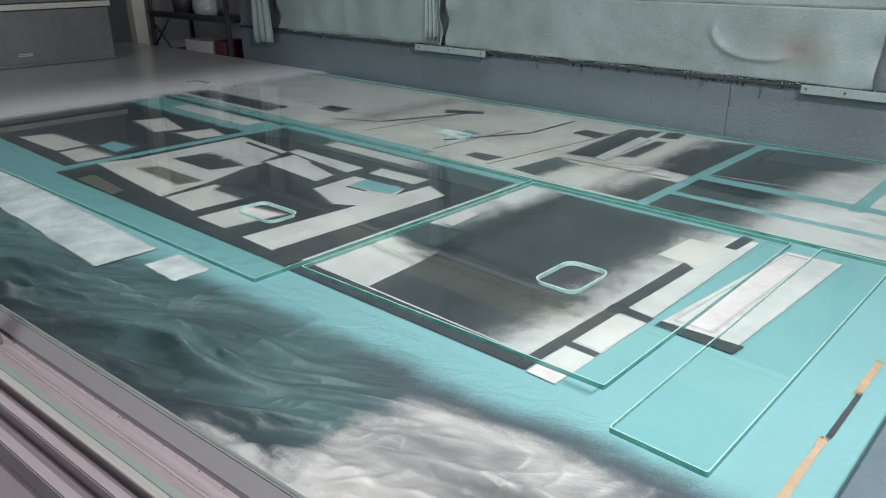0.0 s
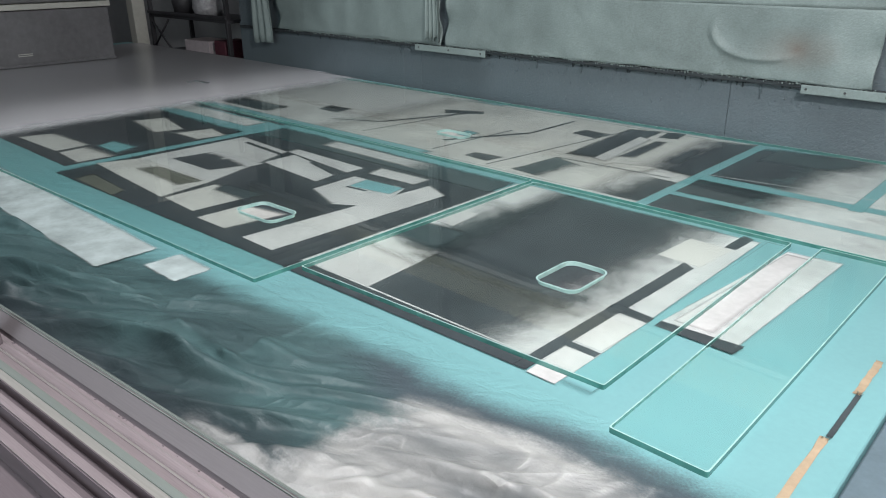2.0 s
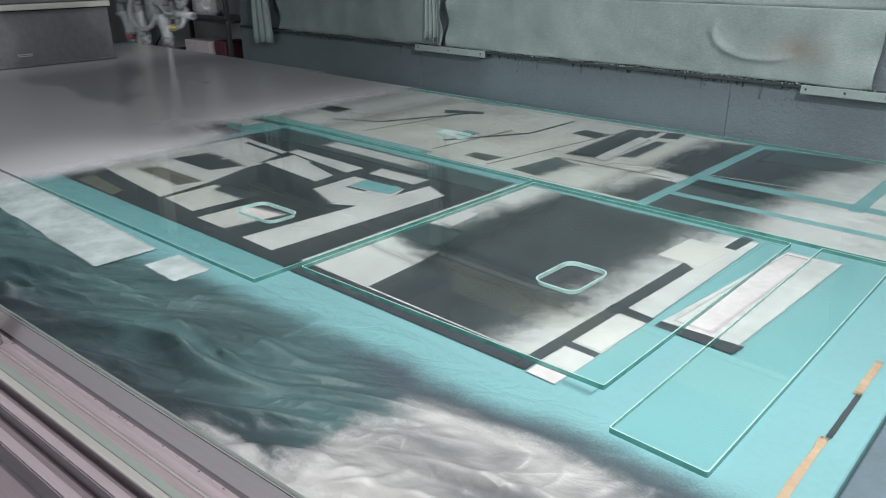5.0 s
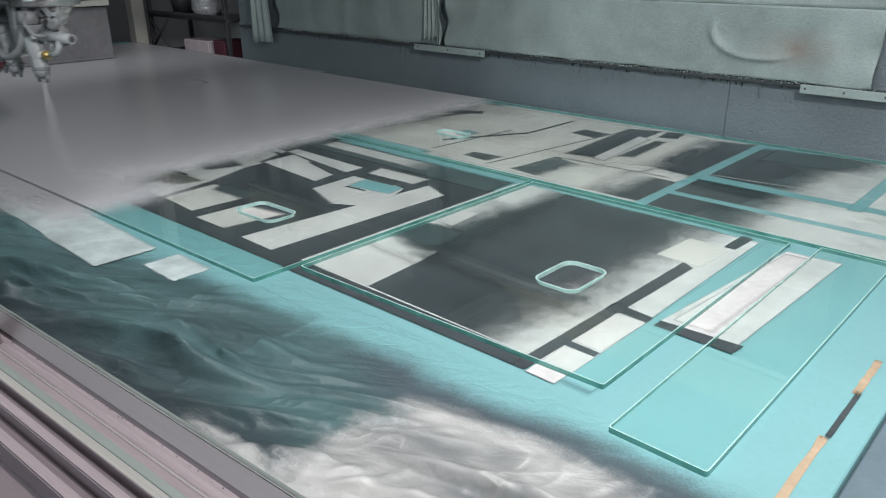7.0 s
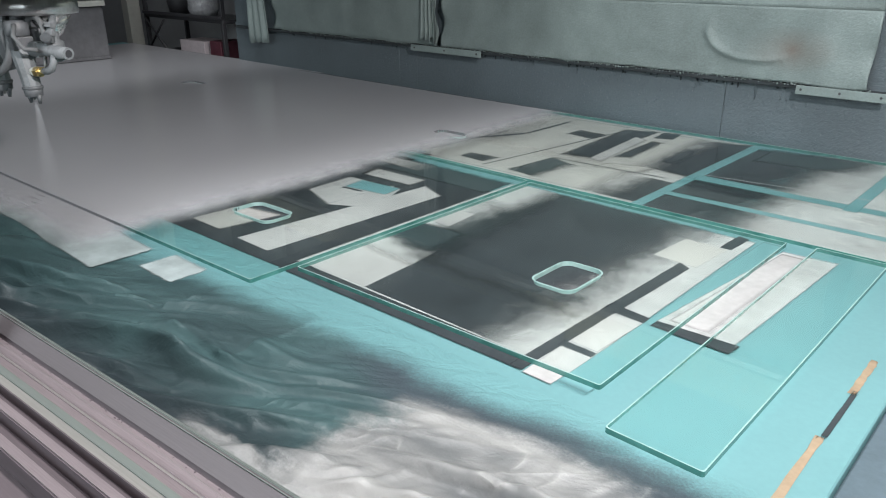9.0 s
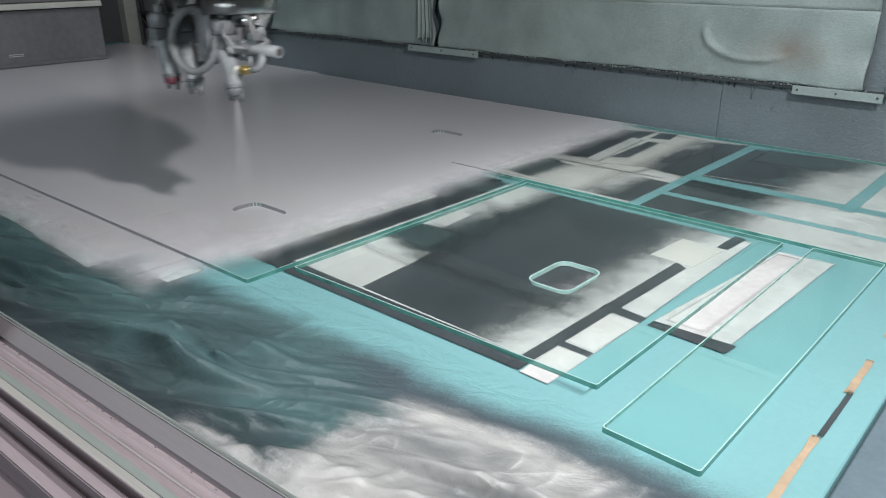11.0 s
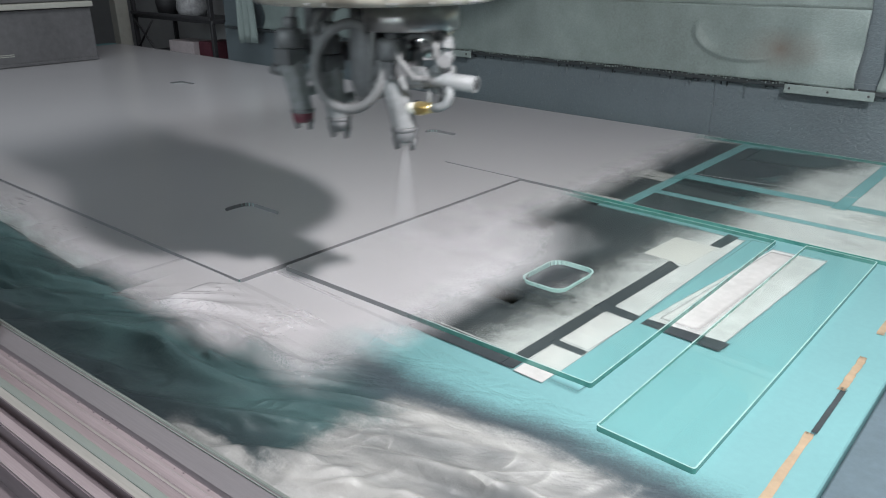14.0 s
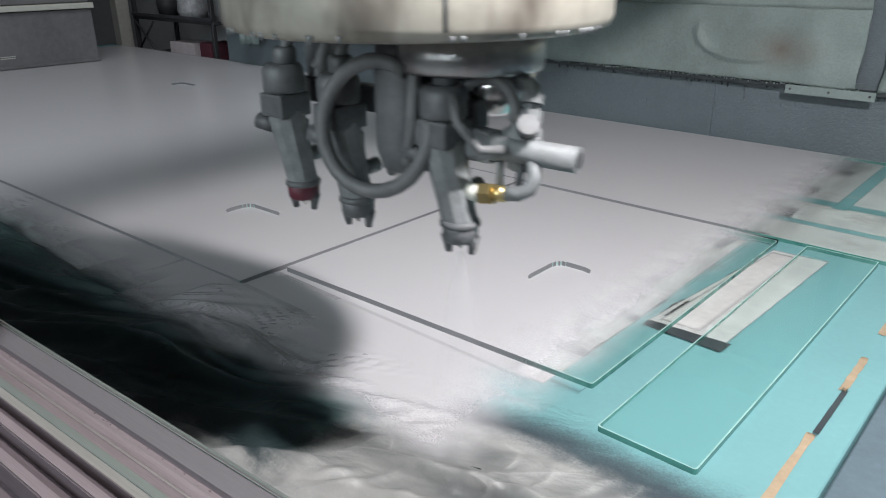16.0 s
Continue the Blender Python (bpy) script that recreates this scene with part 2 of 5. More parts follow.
setting("floor", box(-9, -6, -0.05, 6, 5.2, 0.0), "outer", "plain grey concrete floor under the spray booth")
setting("ceiling", box(-9, -6, 6.0, 6, 5.2, 6.1), "outer", "plain pale workshop ceiling")
setting("wall_east", box(6, -6, 0, 6.1, 5.2, 6), "outer", "plain grey wall closing the booth")
setting("wall_west", box(-9.1, -6, 0, -9.0, 5.2, 6), "cabinet", "dim grey wall at the booth's far end")
setting("wall_south", box(-9, -6.1, 0, 6, -6.0, 6), "outer", "plain grey wall of the workshop")
setting("wall_back", box(-9, 5.2, 0, 6, 5.3, 6), "cabinet", "dim grey workshop wall behind the booth")

# booth side wall; it runs slightly askew to the table
WALL = 2.535
ASKEW = Matrix.Translation((-0.9, WALL, 0)) @ Matrix.Rotation(radians(-1.2), 4, "Z") @ Matrix.Translation((0.9, -WALL, 0))
wall = setting("wall_north", box(-4.15, WALL, 0.0, 2.4, WALL + 0.08, 3.0), "wall", "blue-grey painted sheet wall with coarse overspray")
wall.matrix_world = ASKEW
for x0, x1 in ((-4.15, -2.6620), (-2.6606, -2.5370), (-2.5356, -1.0094), (-1.0080, 0.6)):
    part("wall_panel", box(x0, WALL - 0.008, Z0 - 0.08, x1, WALL - 0.001, Z0 + 0.23, 0.001, 1), "wall", wall)
# its near-black colour also paints the curtains' shadow band on the wall
ledge = setting("trim_ledge", box(-4.1, WALL - 0.040, Z0 + 0.200, 0.7, WALL - 0.009, Z0 + 0.214, 0.003), "ledge", "crusted ledge along the foot of the curtains, coloured dark for their shadow", "ledge")
ledge.matrix_world = ASKEW
# beam and rail stay out of view, added only to reflect in the panes
beam = setting("trim_beam", box(-4.1, WALL - 0.10, 1.735, 2.2, WALL - 0.06, 1.90, 0.005), "olive", "unseen olive beige beam, added for its reflection in the glass", "beam")
beam.matrix_world = ASKEW
lip = setting("trim_rail", box(-4.1, WALL - 0.105, 1.700, 2.2, WALL - 0.06, 1.722, 0.003), "beige", "unseen pale rail, added for a light line reflected in the glass", "rail")
lip.matrix_world = ASKEW


def crust():
    """Dried overspray: beads along the curtain's hem and the ledge, runs and pocks on the wall below."""
    rng = random.Random(8)
    wall_bm, hem_bm, dark_bm = bmesh.new(), bmesh.new(), bmesh.new()

    def bead(bm, x, y, z, r, tall):
        bmesh.ops.create_icosphere(bm, subdivisions=1, radius=r, matrix=Matrix.LocRotScale((x, y, z), None, (1, 0.7, tall)))
    for k in range(620):
        x = -1.9 + rng.gauss(0, 0.55) if k % 2 else rng.uniform(-3.6, 0.1)
        z = Z0 + (rng.uniform(0.10, 0.19) if k % 3 else rng.uniform(0.02, 0.19))
        bead(wall_bm, x, WALL - 0.0085, z, rng.uniform(0.0010, 0.0034), rng.choice((1, 1, 1.4, 3)))
    for k in range(520):
        x = -3.6 + 3.05 * (k + rng.random()) / 520
        bead(hem_bm, x, WALL - 0.050 - rng.random() * 0.004, Z0 + 0.2165 + rng.uniform(-0.004, 0.008), rng.uniform(0.0016, 0.0034), rng.choice((1, 1, 1.3, 1.8)))
    for k in range(240):
        x = rng.uniform(-3.6, 0.1)
        bead(dark_bm, x, WALL - 0.0095, Z0 + 0.199 - rng.random() ** 2 * 0.012, rng.uniform(0.0015, 0.0045), rng.choice((1, 1.5, 2.5)))
    # long hardened drips
    for x, z, l in ((-1.115, 0.180, 0.018), (-1.10, 0.177, 0.008), (-0.905, 0.176, 0.030), (-2.68, 0.178, 0.020), (-2.61, 0.175, 0.010), (-1.84, 0.170, 0.010), (-1.62, 0.172, 0.012)):
        tube([(x, WALL - 0.011, Z0 + z + 0.012), (x + 0.002, WALL - 0.014, Z0 + z), (x - 0.001, WALL - 0.010, Z0 + z - l)], [0.0045, 0.0035, 0.0012], 6, wall_bm)
    for bm, material, label in ((wall_bm, "wall", "small beads and runs of dried grey overspray on the wall"), (hem_bm, "curtain", "knobbly grey-green crust along the curtains' hem"), (dark_bm, "ledge", "dark crumbs of old paint under the ledge")):
        for f in bm.faces:
            f.smooth = True
        ob = part("overspray_crust", bm, material)
        ob.matrix_world = ASKEW
        tagged(ob, label, "overspray", kind="stuff")


crust()


def strip(name, x0, x1, label):
    ob = empty(name)
    ob.matrix_world = ASKEW @ Matrix.Translation((x0, WALL - 0.062, Z0 + 0.197))
    part("arm", box(0.01, 0.001, -0.002, x1 - x0 - 0.01, 0.052, 0.002), "ledge", ob)
    part("plate", box(0, -0.004, -0.009, x1 - x0, 0, 0.019, 0.0015, 1), "curtain", ob)
    for k in (0.06, 0.5, 0.94):
        s = bmesh.new()
        bmesh.ops.create_cone(s, cap_ends=True, segments=10, radius1=0.004, radius2=0.003, depth=0.003, matrix=Matrix.Translation(((x1 - x0) * k, -0.0055, 0.006)) @ pose(0, 0, 0, 90))
        part("screw", s, "black", ob)
    return tagged(ob, label, "metal strip", "strips under the curtains")


strip("metal_strip", -0.76, -0.50, "grey coated metal strip screwed below the curtain")
strip("metal_strip", -2.52, -2.08, "grey coated metal strip holding the curtain's foot")


def curtain(name, x0, x1, z0, z1, y, seed, dent, label, folds=0.006):
    """A hanging plastic sheet with broad ripples, a sag at the foot and one stiff dent."""
    bm = bmesh.new()
    step = 0.007 if dent else 0.016
    nx, nz = int((x1 - x0) / step), int((z1 - z0) / step)
    rows = []
    for j in range(nz + 1):
        v = j / nz
        row = []
        for i in range(nx + 1):
            u = i / nx
            x, z = x0 + u * (x1 - x0), z0 + v * (z1 - z0)
            d = folds * 2.0 * noise.noise((x * 2.3 + seed, z * 1.1, 0)) + folds * noise.noise((x * 9 + seed, z * 4, 3))
            d += 0.004 * noise.noise((x * 5 - z * 9, z * 14 + x * 6, 7 + seed)) * max(0, 1 - (z - z0) * 4)
            if dent:
                cx, cz = dent
                lean = (x - cx) * 0.10
                q = math.hypot((x - cx) / 0.20, (z - cz - lean) / 0.105)
                low = min(1, max(0, (cz + 0.02 - z) / 0.05))
                d -= 0.012 * math.exp(-((q - 1) / 0.075) ** 2) * low * min(1, max(0, (cx + 0.10 - x) / 0.10))
                d += 0.013 * math.exp(-(q / 0.80) ** 4) * min(1, max(0, (cz + 0.06 - z) / 0.12))
            edge = min(u, 1 - u) * (x1 - x0)
            d += 0.01 * math.exp(-edge / 0.03) * math.sin(z * 40 + seed)
            row.append(bm.verts.new((x + 0.004 * math.sin(z * 23 + seed) * math.exp(-edge / 0.05), y + d, z + 0.006 * noise.noise((x * 7, seed, 0)) * (1 - v))))
        rows.append(row)
    for a, b in zip(rows, rows[1:]):
        for i in range(nx):
            bm.faces.new((a[i], a[i + 1], b[i + 1], b[i])).smooth = True
    ob = part(name, bm, "curtain_stained" if dent else "curtain")
    mod = ob.modifiers.new("thick", "SOLIDIFY")
    mod.thickness = 0.003
    ob.matrix_world = ASKEW
    return tagged(ob, label, "curtain", "booth curtains")


curtain("curtain", -2.33, -0.56, Z0 + 0.217, Z0 + 0.445, WALL - 0.045, 3.0, (-0.88, Z0 + 0.385), "grey-green overspray-stiffened plastic curtain with a dented fold")
curtain("curtain", -2.33, -0.56, Z0 + 0.438, 2.2, WALL - 0.030, 5.0, None, "paler grey-green plastic curtain hanging behind the dented one")
curtain("curtain", -3.68, -2.37, Z0 + 0.217, 2.2, WALL - 0.04, 11.0, None, "grey-green coated plastic curtain beside a gathered fold", 0.008)
curtain("curtain", -0.50, 0.9, Z0 + 0.217, 2.2, WALL - 0.04, 17.0, None, "grey-green coated plastic curtain past the metal strip")


def tail(x, w, z0, z1, y, seed, label):
    """A gathered end of a curtain: a bunch of narrow hanging folds."""
    bm = bmesh.new()
    rows = []
    for j in range(25):
        v = j / 24
        row = []
        for i in range(33):
            u = i / 32
            wide = w * (0.55 + 0.45 * (1 - v) ** 1.3 + 0.1 * math.sin(v * 9 + seed))
            row.append(bm.verts.new((x + (u - 0.5) * wide + 0.02 * v * math.sin(seed), y + 0.022 * math.sin(u * 21 + 2 * v + seed) * (0.5 + 0.5 * v), z0 + v * (z1 - z0) + 0.03 * noise.noise((u * 6, seed, 0)) * (1 - v))))
        rows.append(row)
    for a, b in zip(rows, rows[1:]):
        for i in range(32):
            bm.faces.new((a[i], a[i + 1], b[i + 1], b[i])).smooth = True
    ob = part("curtain_tail", bm, "curtain")
    ob.modifiers.new("thick", "SOLIDIFY").thickness = 0.003
    ob.matrix_world = ASKEW
    return tagged(ob, label, "curtain", "gathered curtain ends")


tail(-3.80, 0.20, Z0 + 0.14, 2.2, WALL - 0.08, 1.0, "gathered end of a grey-green plastic curtain")
tail(-2.40, 0.09, Z0 + 0.24, 2.2, WALL - 0.07, 2.4, "narrow gathered fold of plastic where two curtains meet")

# ---- the spray table ----
table = empty("spray_table", -2.9, 1.4, 0.0)
tagged(table, "long flat spray table topped with a turquoise-coated sheet", "table")


def on_table(name, bm, material, label=""):
    ob = part(name, bm, material, table, label)
    ob.matrix_parent_inverse = Matrix.Translation((2.9, -1.4, 0))
    return ob


bm = box(-5.75, 0.16, Z0 - 0.10, -0.137, 2.50, Z0, 0.002, 1)
for v in bm.verts:
    if v.co.y > 2.4:
        v.co.y += max(0, -0.9 - v.co.x) * 0.0205
on_table("tabletop", bm, "turq", "turquoise coated sheet")
on_table("end_plate", box(-0.136, 0.16, Z0 - 0.12, 1.2, 2.50, Z0 - 0.012, 0.003, 1), "slate", "blue-grey coated steel bed")
for x, y in ((-5.5, 0.3), (-5.5, 2.3), (-2.9, 0.3), (-2.9, 2.3), (0.9, 0.3), (0.9, 2.3)):
    on_table("leg", box(x - 0.04, y - 0.04, 0.0, x + 0.04, y + 0.04, Z0 - 0.121, 0.004, 1), "slate")
for y0, y1 in ((0.42, 0.935), (1.074, 1.20), (1.30, 1.75)):
    bm = soft_rect(-0.187, y0, -0.176, y1, Z0 + 0.0012, (0.003, 0.003, 0.01, 0.01), 0.0012, int(y0 * 100))
    on_table("tape_strip", bm, "tan", "torn tan tape showing along the sheet's end")
bm = soft_rect(-0.183, 0.93, -0.173, 1.085, Z0 + 0.0012, (0.003, 0.003, 0.02, 0.02), 0.001, 5)
on_table("tape_strip", bm, "dark", "dark gap in the tape")

# Layers left on the sheet by earlier work: papers, masks and overspray; also a painted olive reflection.
LAYER_NAMES = {"cream": "masking_paper", "white": "masking_paper", "dusty": "masking_paper", "faded": "masking_paper", "dark": "overspray_and_reflection_patch", "olive_film": "overspray_and_reflection_patch", "dark_thin": "overspray_and_reflection_patch", "turq_patch": "turquoise_strip"}
layer_count = 0


def layer(kind, near_left, far_left, far_right, near_right, soft=(0.005, 0.005, 0.005, 0.005), rag=0.0):
    """A four-cornered layer on the sheet; soft: how far its cover fades at the left, right, near and far side; rag: torn or uneven edges."""
    global layer_count
    a, b, c, d = (Vector(p) for p in (near_left, far_left, far_right, near_right))
    wide = max(((d - a).length + (c - b).length) / 2, 1e-4)
    deep = max(((b - a).length + (c - d).length) / 2, 1e-4)
    z = Z0 + 0.0007 + 0.00003 * layer_count
    n = 22 if rag else 10

    def steps(lo, hi, size):
        inner = {min(lo / size, 0.49), 1 - min(hi / size, 0.49)}
        return sorted({k / n for k in range(n + 1)} | inner | {0.5 * v if v < 0.5 else 0.5 + 0.5 * v for v in inner})
    us, vs = steps(soft[0], soft[1], wide), steps(soft[2], soft[3], deep)
    bm = bmesh.new()
    lay = bm.verts.layers.float.new("cover")
    rows = []
    for v in vs:
        row = []
        for u in us:
            p = a.lerp(d, u).lerp(b.lerp(c, u), v)
            if rag and (u in (0, 1) or v in (0, 1)):
                at = (p.x * 9 + layer_count, p.y * 9, 1.7)
                p = p + rag * Vector((noise.noise(at) + 0.6 * noise.noise((p.x * 70, p.y * 70, 4)), noise.noise((at[1], at[0], 8.1)) + 0.6 * noise.noise((p.y * 70, p.x * 70, 2))))
            vert = bm.verts.new((p.x, p.y, z))
            near = [d / s if s else 1 for d, s in zip((u * wide, (1 - u) * wide, v * deep, (1 - v) * deep), soft)]
            vert[lay] = max(0, min(1, *near))
            row.append(vert)
        rows.append(row)
    for r0, r1 in zip(rows, rows[1:]):
        for i in range(len(us) - 1):
            bm.faces.new((r0[i], r0[i + 1], r1[i + 1], r1[i]))
    layer_count += 1
    return on_table(LAYER_NAMES[kind], bm, kind)


def strip_layer(kind, x0, x1, y0, y1, l=0.005, r=0.005, n=0.005, f=0.005, rag=0.0):
    return layer(kind, (x0, y0), (x0, y1), (x1, y1), (x1, y0), (l, r, n, f), rag)


def seam(x0, y0, x1, y1, wide=0.007, kind="dark"):
    """A narrow dark joint between two papers."""
    side = Vector((y0 - y1, x1 - x0)).normalized() * wide / 2
    p, q = Vector((x0, y0)), Vector((x1, y1))
    return layer(kind, p - side, q - side, q + side, p + side, (0.002, 0.002, 0.006, 0.012), 0.0015)


def far_half_layers():
    strip_layer("faded", -4.2, -1.95, 1.66, 2.50, 0.05, 0.3, 0.02, 0.02, 0.006)
    strip_layer("faded", -2.0, -0.868, 1.655, 2.49, 0.1, 0.004, 0.004, 0.02)
    strip_layer("cream", -2.35, -0.97, 1.668, 2.46, 0.3, 0.12, 0.01, 0.02, 0.006)
    strip_layer("dusty", -3.05, -2.42, 1.50, 1.60, 0.05, 0.04, 0.01, 0.02, 0.006)
    strip_layer("dark_thin", -3.4, -2.3, 1.60, 1.69, 0.1, 0.05, 0.01, 0.01)
    strip_layer("dark_thin", -3.7, -2.6, 1.72, 1.86, 0.1, 0.1, 0.02, 0.05)
    strip_layer("turq_patch", -3.3, -1.6, 1.655, 1.70, 0.2, 0.1, 0.004, 0.012)
    # the dark patch and the long seams between the papers
    layer("dark", (-2.505, 1.895), (-2.527, 1.989), (-2.386, 1.998), (-2.378, 1.899), (0.012, 0.012, 0.012, 0.012), 0.004)
    seam(-2.30, 1.81, -2.11, 1.90, 0.016)
    seam(-2.11, 1.90, -1.93, 2.31, 0.022)
    layer("dark", (-2.035, 2.176), (-2.101, 2.246), (-1.931, 2.318), (-1.891, 2.271), (0.02, 0.012, 0.02, 0.02), 0.008)
    seam(-2.04, 1.74, -1.96, 2.30, 0.010)
    seam(-1.718, 1.836, -1.552, 2.123, 0.022)
    seam(-1.66, 1.72, -1.63, 2.12, 0.010)
    seam(-1.552, 2.123, -1.545, 2.40, 0.016)
    layer("turq_patch", (-1.747, 1.927), (-1.769, 2.015), (-1.681, 2.009), (-1.689, 1.923), (0.02, 0.02, 0.02, 0.02), 0.006)
    layer("dark", (-1.419, 1.712), (-1.531, 1.722), (-1.528, 1.785), (-1.408, 1.798), (0.02, 0.014, 0.014, 0.014), 0.006)
    layer("dark_thin", (-1.315, 1.700), (-1.293, 1.918), (-1.151, 1.874), (-1.170, 1.683), (0.02, 0.09, 0.01, 0.03), 0.01)
    seam(-1.40, 1.69, -1.30, 2.42, 0.008)
    layer("dark", (-1.448, 2.213), (-1.436, 2.307), (-1.312, 2.301), (-1.326, 2.196), (0.015, 0.02, 0.02, 0.02), 0.006)
    layer("dark", (-1.299, 1.940), (-1.325, 2.422), (-1.197, 2.468), (-1.170, 1.960), (0.03, 0.02, 0.05, 0.03), 0.008)
    layer("white", (-1.196, 1.966), (-1.232, 2.342), (-1.165, 2.320), (-1.130, 1.950), (0.01, 0.03, 0.02, 0.02), 0.006)
    layer("dark", (-1.150, 2.02), (-1.160, 2.32), (-1.105, 2.33), (-1.085, 2.05), (0.02, 0.03, 0.05, 0.04), 0.006)
    layer("dark", (-1.175, 2.351), (-1.187, 2.459), (-1.120, 2.480), (-1.103, 2.377), (0.012, 0.012, 0.012, 0.012), 0.004)
    layer("cream", (-1.14, 1.89), (-1.12, 1.97), (-0.95, 2.02), (-0.97, 1.93), (0.02, 0.06, 0.01, 0.02), 0.004)
    layer("dark", (-1.06, 1.668), (-1.00, 1.905), (-0.868, 1.90), (-0.868, 1.668), (0.17, 0.004, 0.01, 0.012))
    layer("dark", (-1.05, 2.00), (-1.06, 2.44), (-0.868, 2.50), (-0.868, 1.96), (0.16, 0.004, 0.04, 0.06))
    layer("dark", (-1.02, 2.06), (-1.03, 2.30), (-0.95, 2.32), (-0.94, 2.06), (0.04, 0.04, 0.04, 0.05), 0.006)
    seam(-1.28, 1.905, -0.90, 1.925, 0.007, "dark_thin")


def far_end_layers():
    strip_layer("dusty", -0.72, 0.10, 1.655, 2.52, 0.20, 0.02, 0.004, 0.02)
    strip_layer("dark", -0.838, -0.50, 1.648, 1.785, 0.004, 0.28, 0.004, 0.004)
    strip_layer("dark", -0.838, -0.50, 1.815, 1.985, 0.004, 0.26, 0.006, 0.006)
    layer("dark", (-0.835, 2.02), (-0.835, 2.48), (-0.47, 2.53), (-0.52, 2.02), (0.004, 0.26, 0.006, 0.10))
    layer("dark_thin", (-0.80, 2.25), (-0.80, 2.48), (-0.40, 2.53), (-0.45, 2.30), (0.02, 0.22, 0.06, 0.06), 0.01)
    strip_layer("turq_patch", -0.845, 0.1, 1.782, 1.815, 0.004, 0.01, 0.004, 0.004, 0.0015)
    strip_layer("turq_patch", -0.845, 0.1, 1.965, 2.012, 0.004, 0.01, 0.004, 0.004, 0.0015)
    strip_layer("turq_patch", -0.445, -0.408, 1.95, 2.50, 0.004, 0.004, 0.01, 0.01)
    seam(-0.84, 2.03, -0.30, 2.10, 0.006, "dusty")


def long_pane_layers():
    strip_layer("dark", -4.2, -2.36, 0.80, 1.46, 0.1, 0.004, 0.008, 0.05)
    layer("dark", (-2.31, 0.752), (-2.31, 1.47), (-1.175, 1.50), (-1.175, 0.79), (0.004, 0.004, 0.008, 0.02))
    strip_layer("dark_thin", -2.30, -1.2, 1.46, 1.60, 0.02, 0.02, 0.02, 0.04)
    strip_layer("faded", -2.0, -1.45, 1.50, 1.58, 0.06, 0.2, 0.02, 0.02, 0.004)
    # olive reflection on the glass's near band, painted as a film below it
    layer("olive_film", (-2.212, 0.766), (-2.215, 0.830), (-1.965, 0.815), (-1.938, 0.767), (0.03, 0.03, 0.008, 0.008))
    # beside the narrow turquoise strip
    layer("cream", (-2.905, 0.847), (-2.865, 0.971), (-2.584, 0.985), (-2.575, 0.858), (0.01, 0.012, 0.006, 0.03), 0.006)
    layer("cream", (-2.555, 0.856), (-2.565, 0.970), (-2.365, 0.985), (-2.375, 0.845), (0.006, 0.012, 0.008, 0.05), 0.004)
    layer("turq_patch", (-2.560, 0.977), (-2.596, 1.064), (-2.427, 1.080), (-2.390, 0.975), (0.03, 0.03, 0.025, 0.03), 0.008)
    layer("cream", (-2.60, 1.206), (-2.872, 1.249), (-2.826, 1.386), (-2.560, 1.323), (0.03, 0.02, 0.012, 0.02), 0.016)
    layer("cream", (-2.375, 1.258), (-2.544, 1.253), (-2.507, 1.404), (-2.351, 1.373), (0.02, 0.02, 0.012, 0.03), 0.014)
    layer("turq_patch", (-2.362, 0.76), (-2.335, 1.62), (-2.30, 1.62), (-2.318, 0.76), (0.002, 0.002, 0.004, 0.01), 0.001)
    # the papers round the dark star
    layer("cream", (-2.325, 0.881), (-2.275, 1.012), (-1.866, 1.023), (-1.838, 0.847), (0.006, 0.006, 0.006, 0.006), 0.003)
    layer("olive_film", (-2.20, 0.93), (-2.17, 1.005), (-1.88, 1.015), (-1.90, 0.92), (0.09, 0.03, 0.04, 0.02))
    layer("white", (-2.285, 1.005), (-2.285, 1.400), (-1.983, 1.374), (-1.856, 1.015), (0.006, 0.02, 0.005, 0.01), 0.003)
    layer("dark", (-2.200, 1.071), (-2.173, 1.220), (-1.931, 1.190), (-1.970, 1.076), (0.008, 0.03, 0.006, 0.04), 0.008)
    for k in range(6):
        # ragged strokes over the patch's far side
        layer("white", (-2.165 + 0.045 * k, 1.165 + 0.012 * math.sin(k * 2.3)), (-2.170 + 0.045 * k, 1.235), (-2.140 + 0.045 * k, 1.235), (-2.150 + 0.045 * k, 1.175 + 0.012 * math.sin(k * 2.3)), (0.006, 0.006, 0.03, 0.006), 0.004)
    seam(-2.205, 1.355, -1.942, 1.333, 0.018)
    layer("white", (-2.00, 1.372), (-2.0, 1.416), (-1.643, 1.409), (-1.642, 1.335), (0.03, 0.008, 0.006, 0.006), 0.002)
    layer("white", (-1.935, 1.238), (-1.940, 1.365), (-1.655, 1.318), (-1.637, 1.216), (0.006, 0.008, 0.008, 0.006), 0.004)
    seam(-1.825, 1.345, -1.652, 1.305, 0.024)
    layer("cream", (-1.827, 0.852), (-1.836, 1.018), (-1.651, 1.046), (-1.663, 0.844), (0.006, 0.008, 0.006, 0.02), 0.003)
    layer("dark_thin", (-1.80, 0.965), (-1.83, 1.03), (-1.645, 1.055), (-1.65, 0.975), (0.04, 0.01, 0.035, 0.01))
    layer("cream", (-1.616, 0.827), (-1.611, 0.972), (-1.456, 1.005), (-1.485, 0.830), (0.005, 0.02, 0.004, 0.03), 0.003)
    layer("white", (-1.595, 1.165), (-1.606, 1.331), (-1.407, 1.342), (-1.453, 1.113), (0.012, 0.006, 0.02, 0.008), 0.004)
    layer("white", (-1.455, 1.113), (-1.444, 1.347), (-1.400, 1.342), (-1.328, 1.183), (0.006, 0.006, 0.006, 0.006), 0.003)
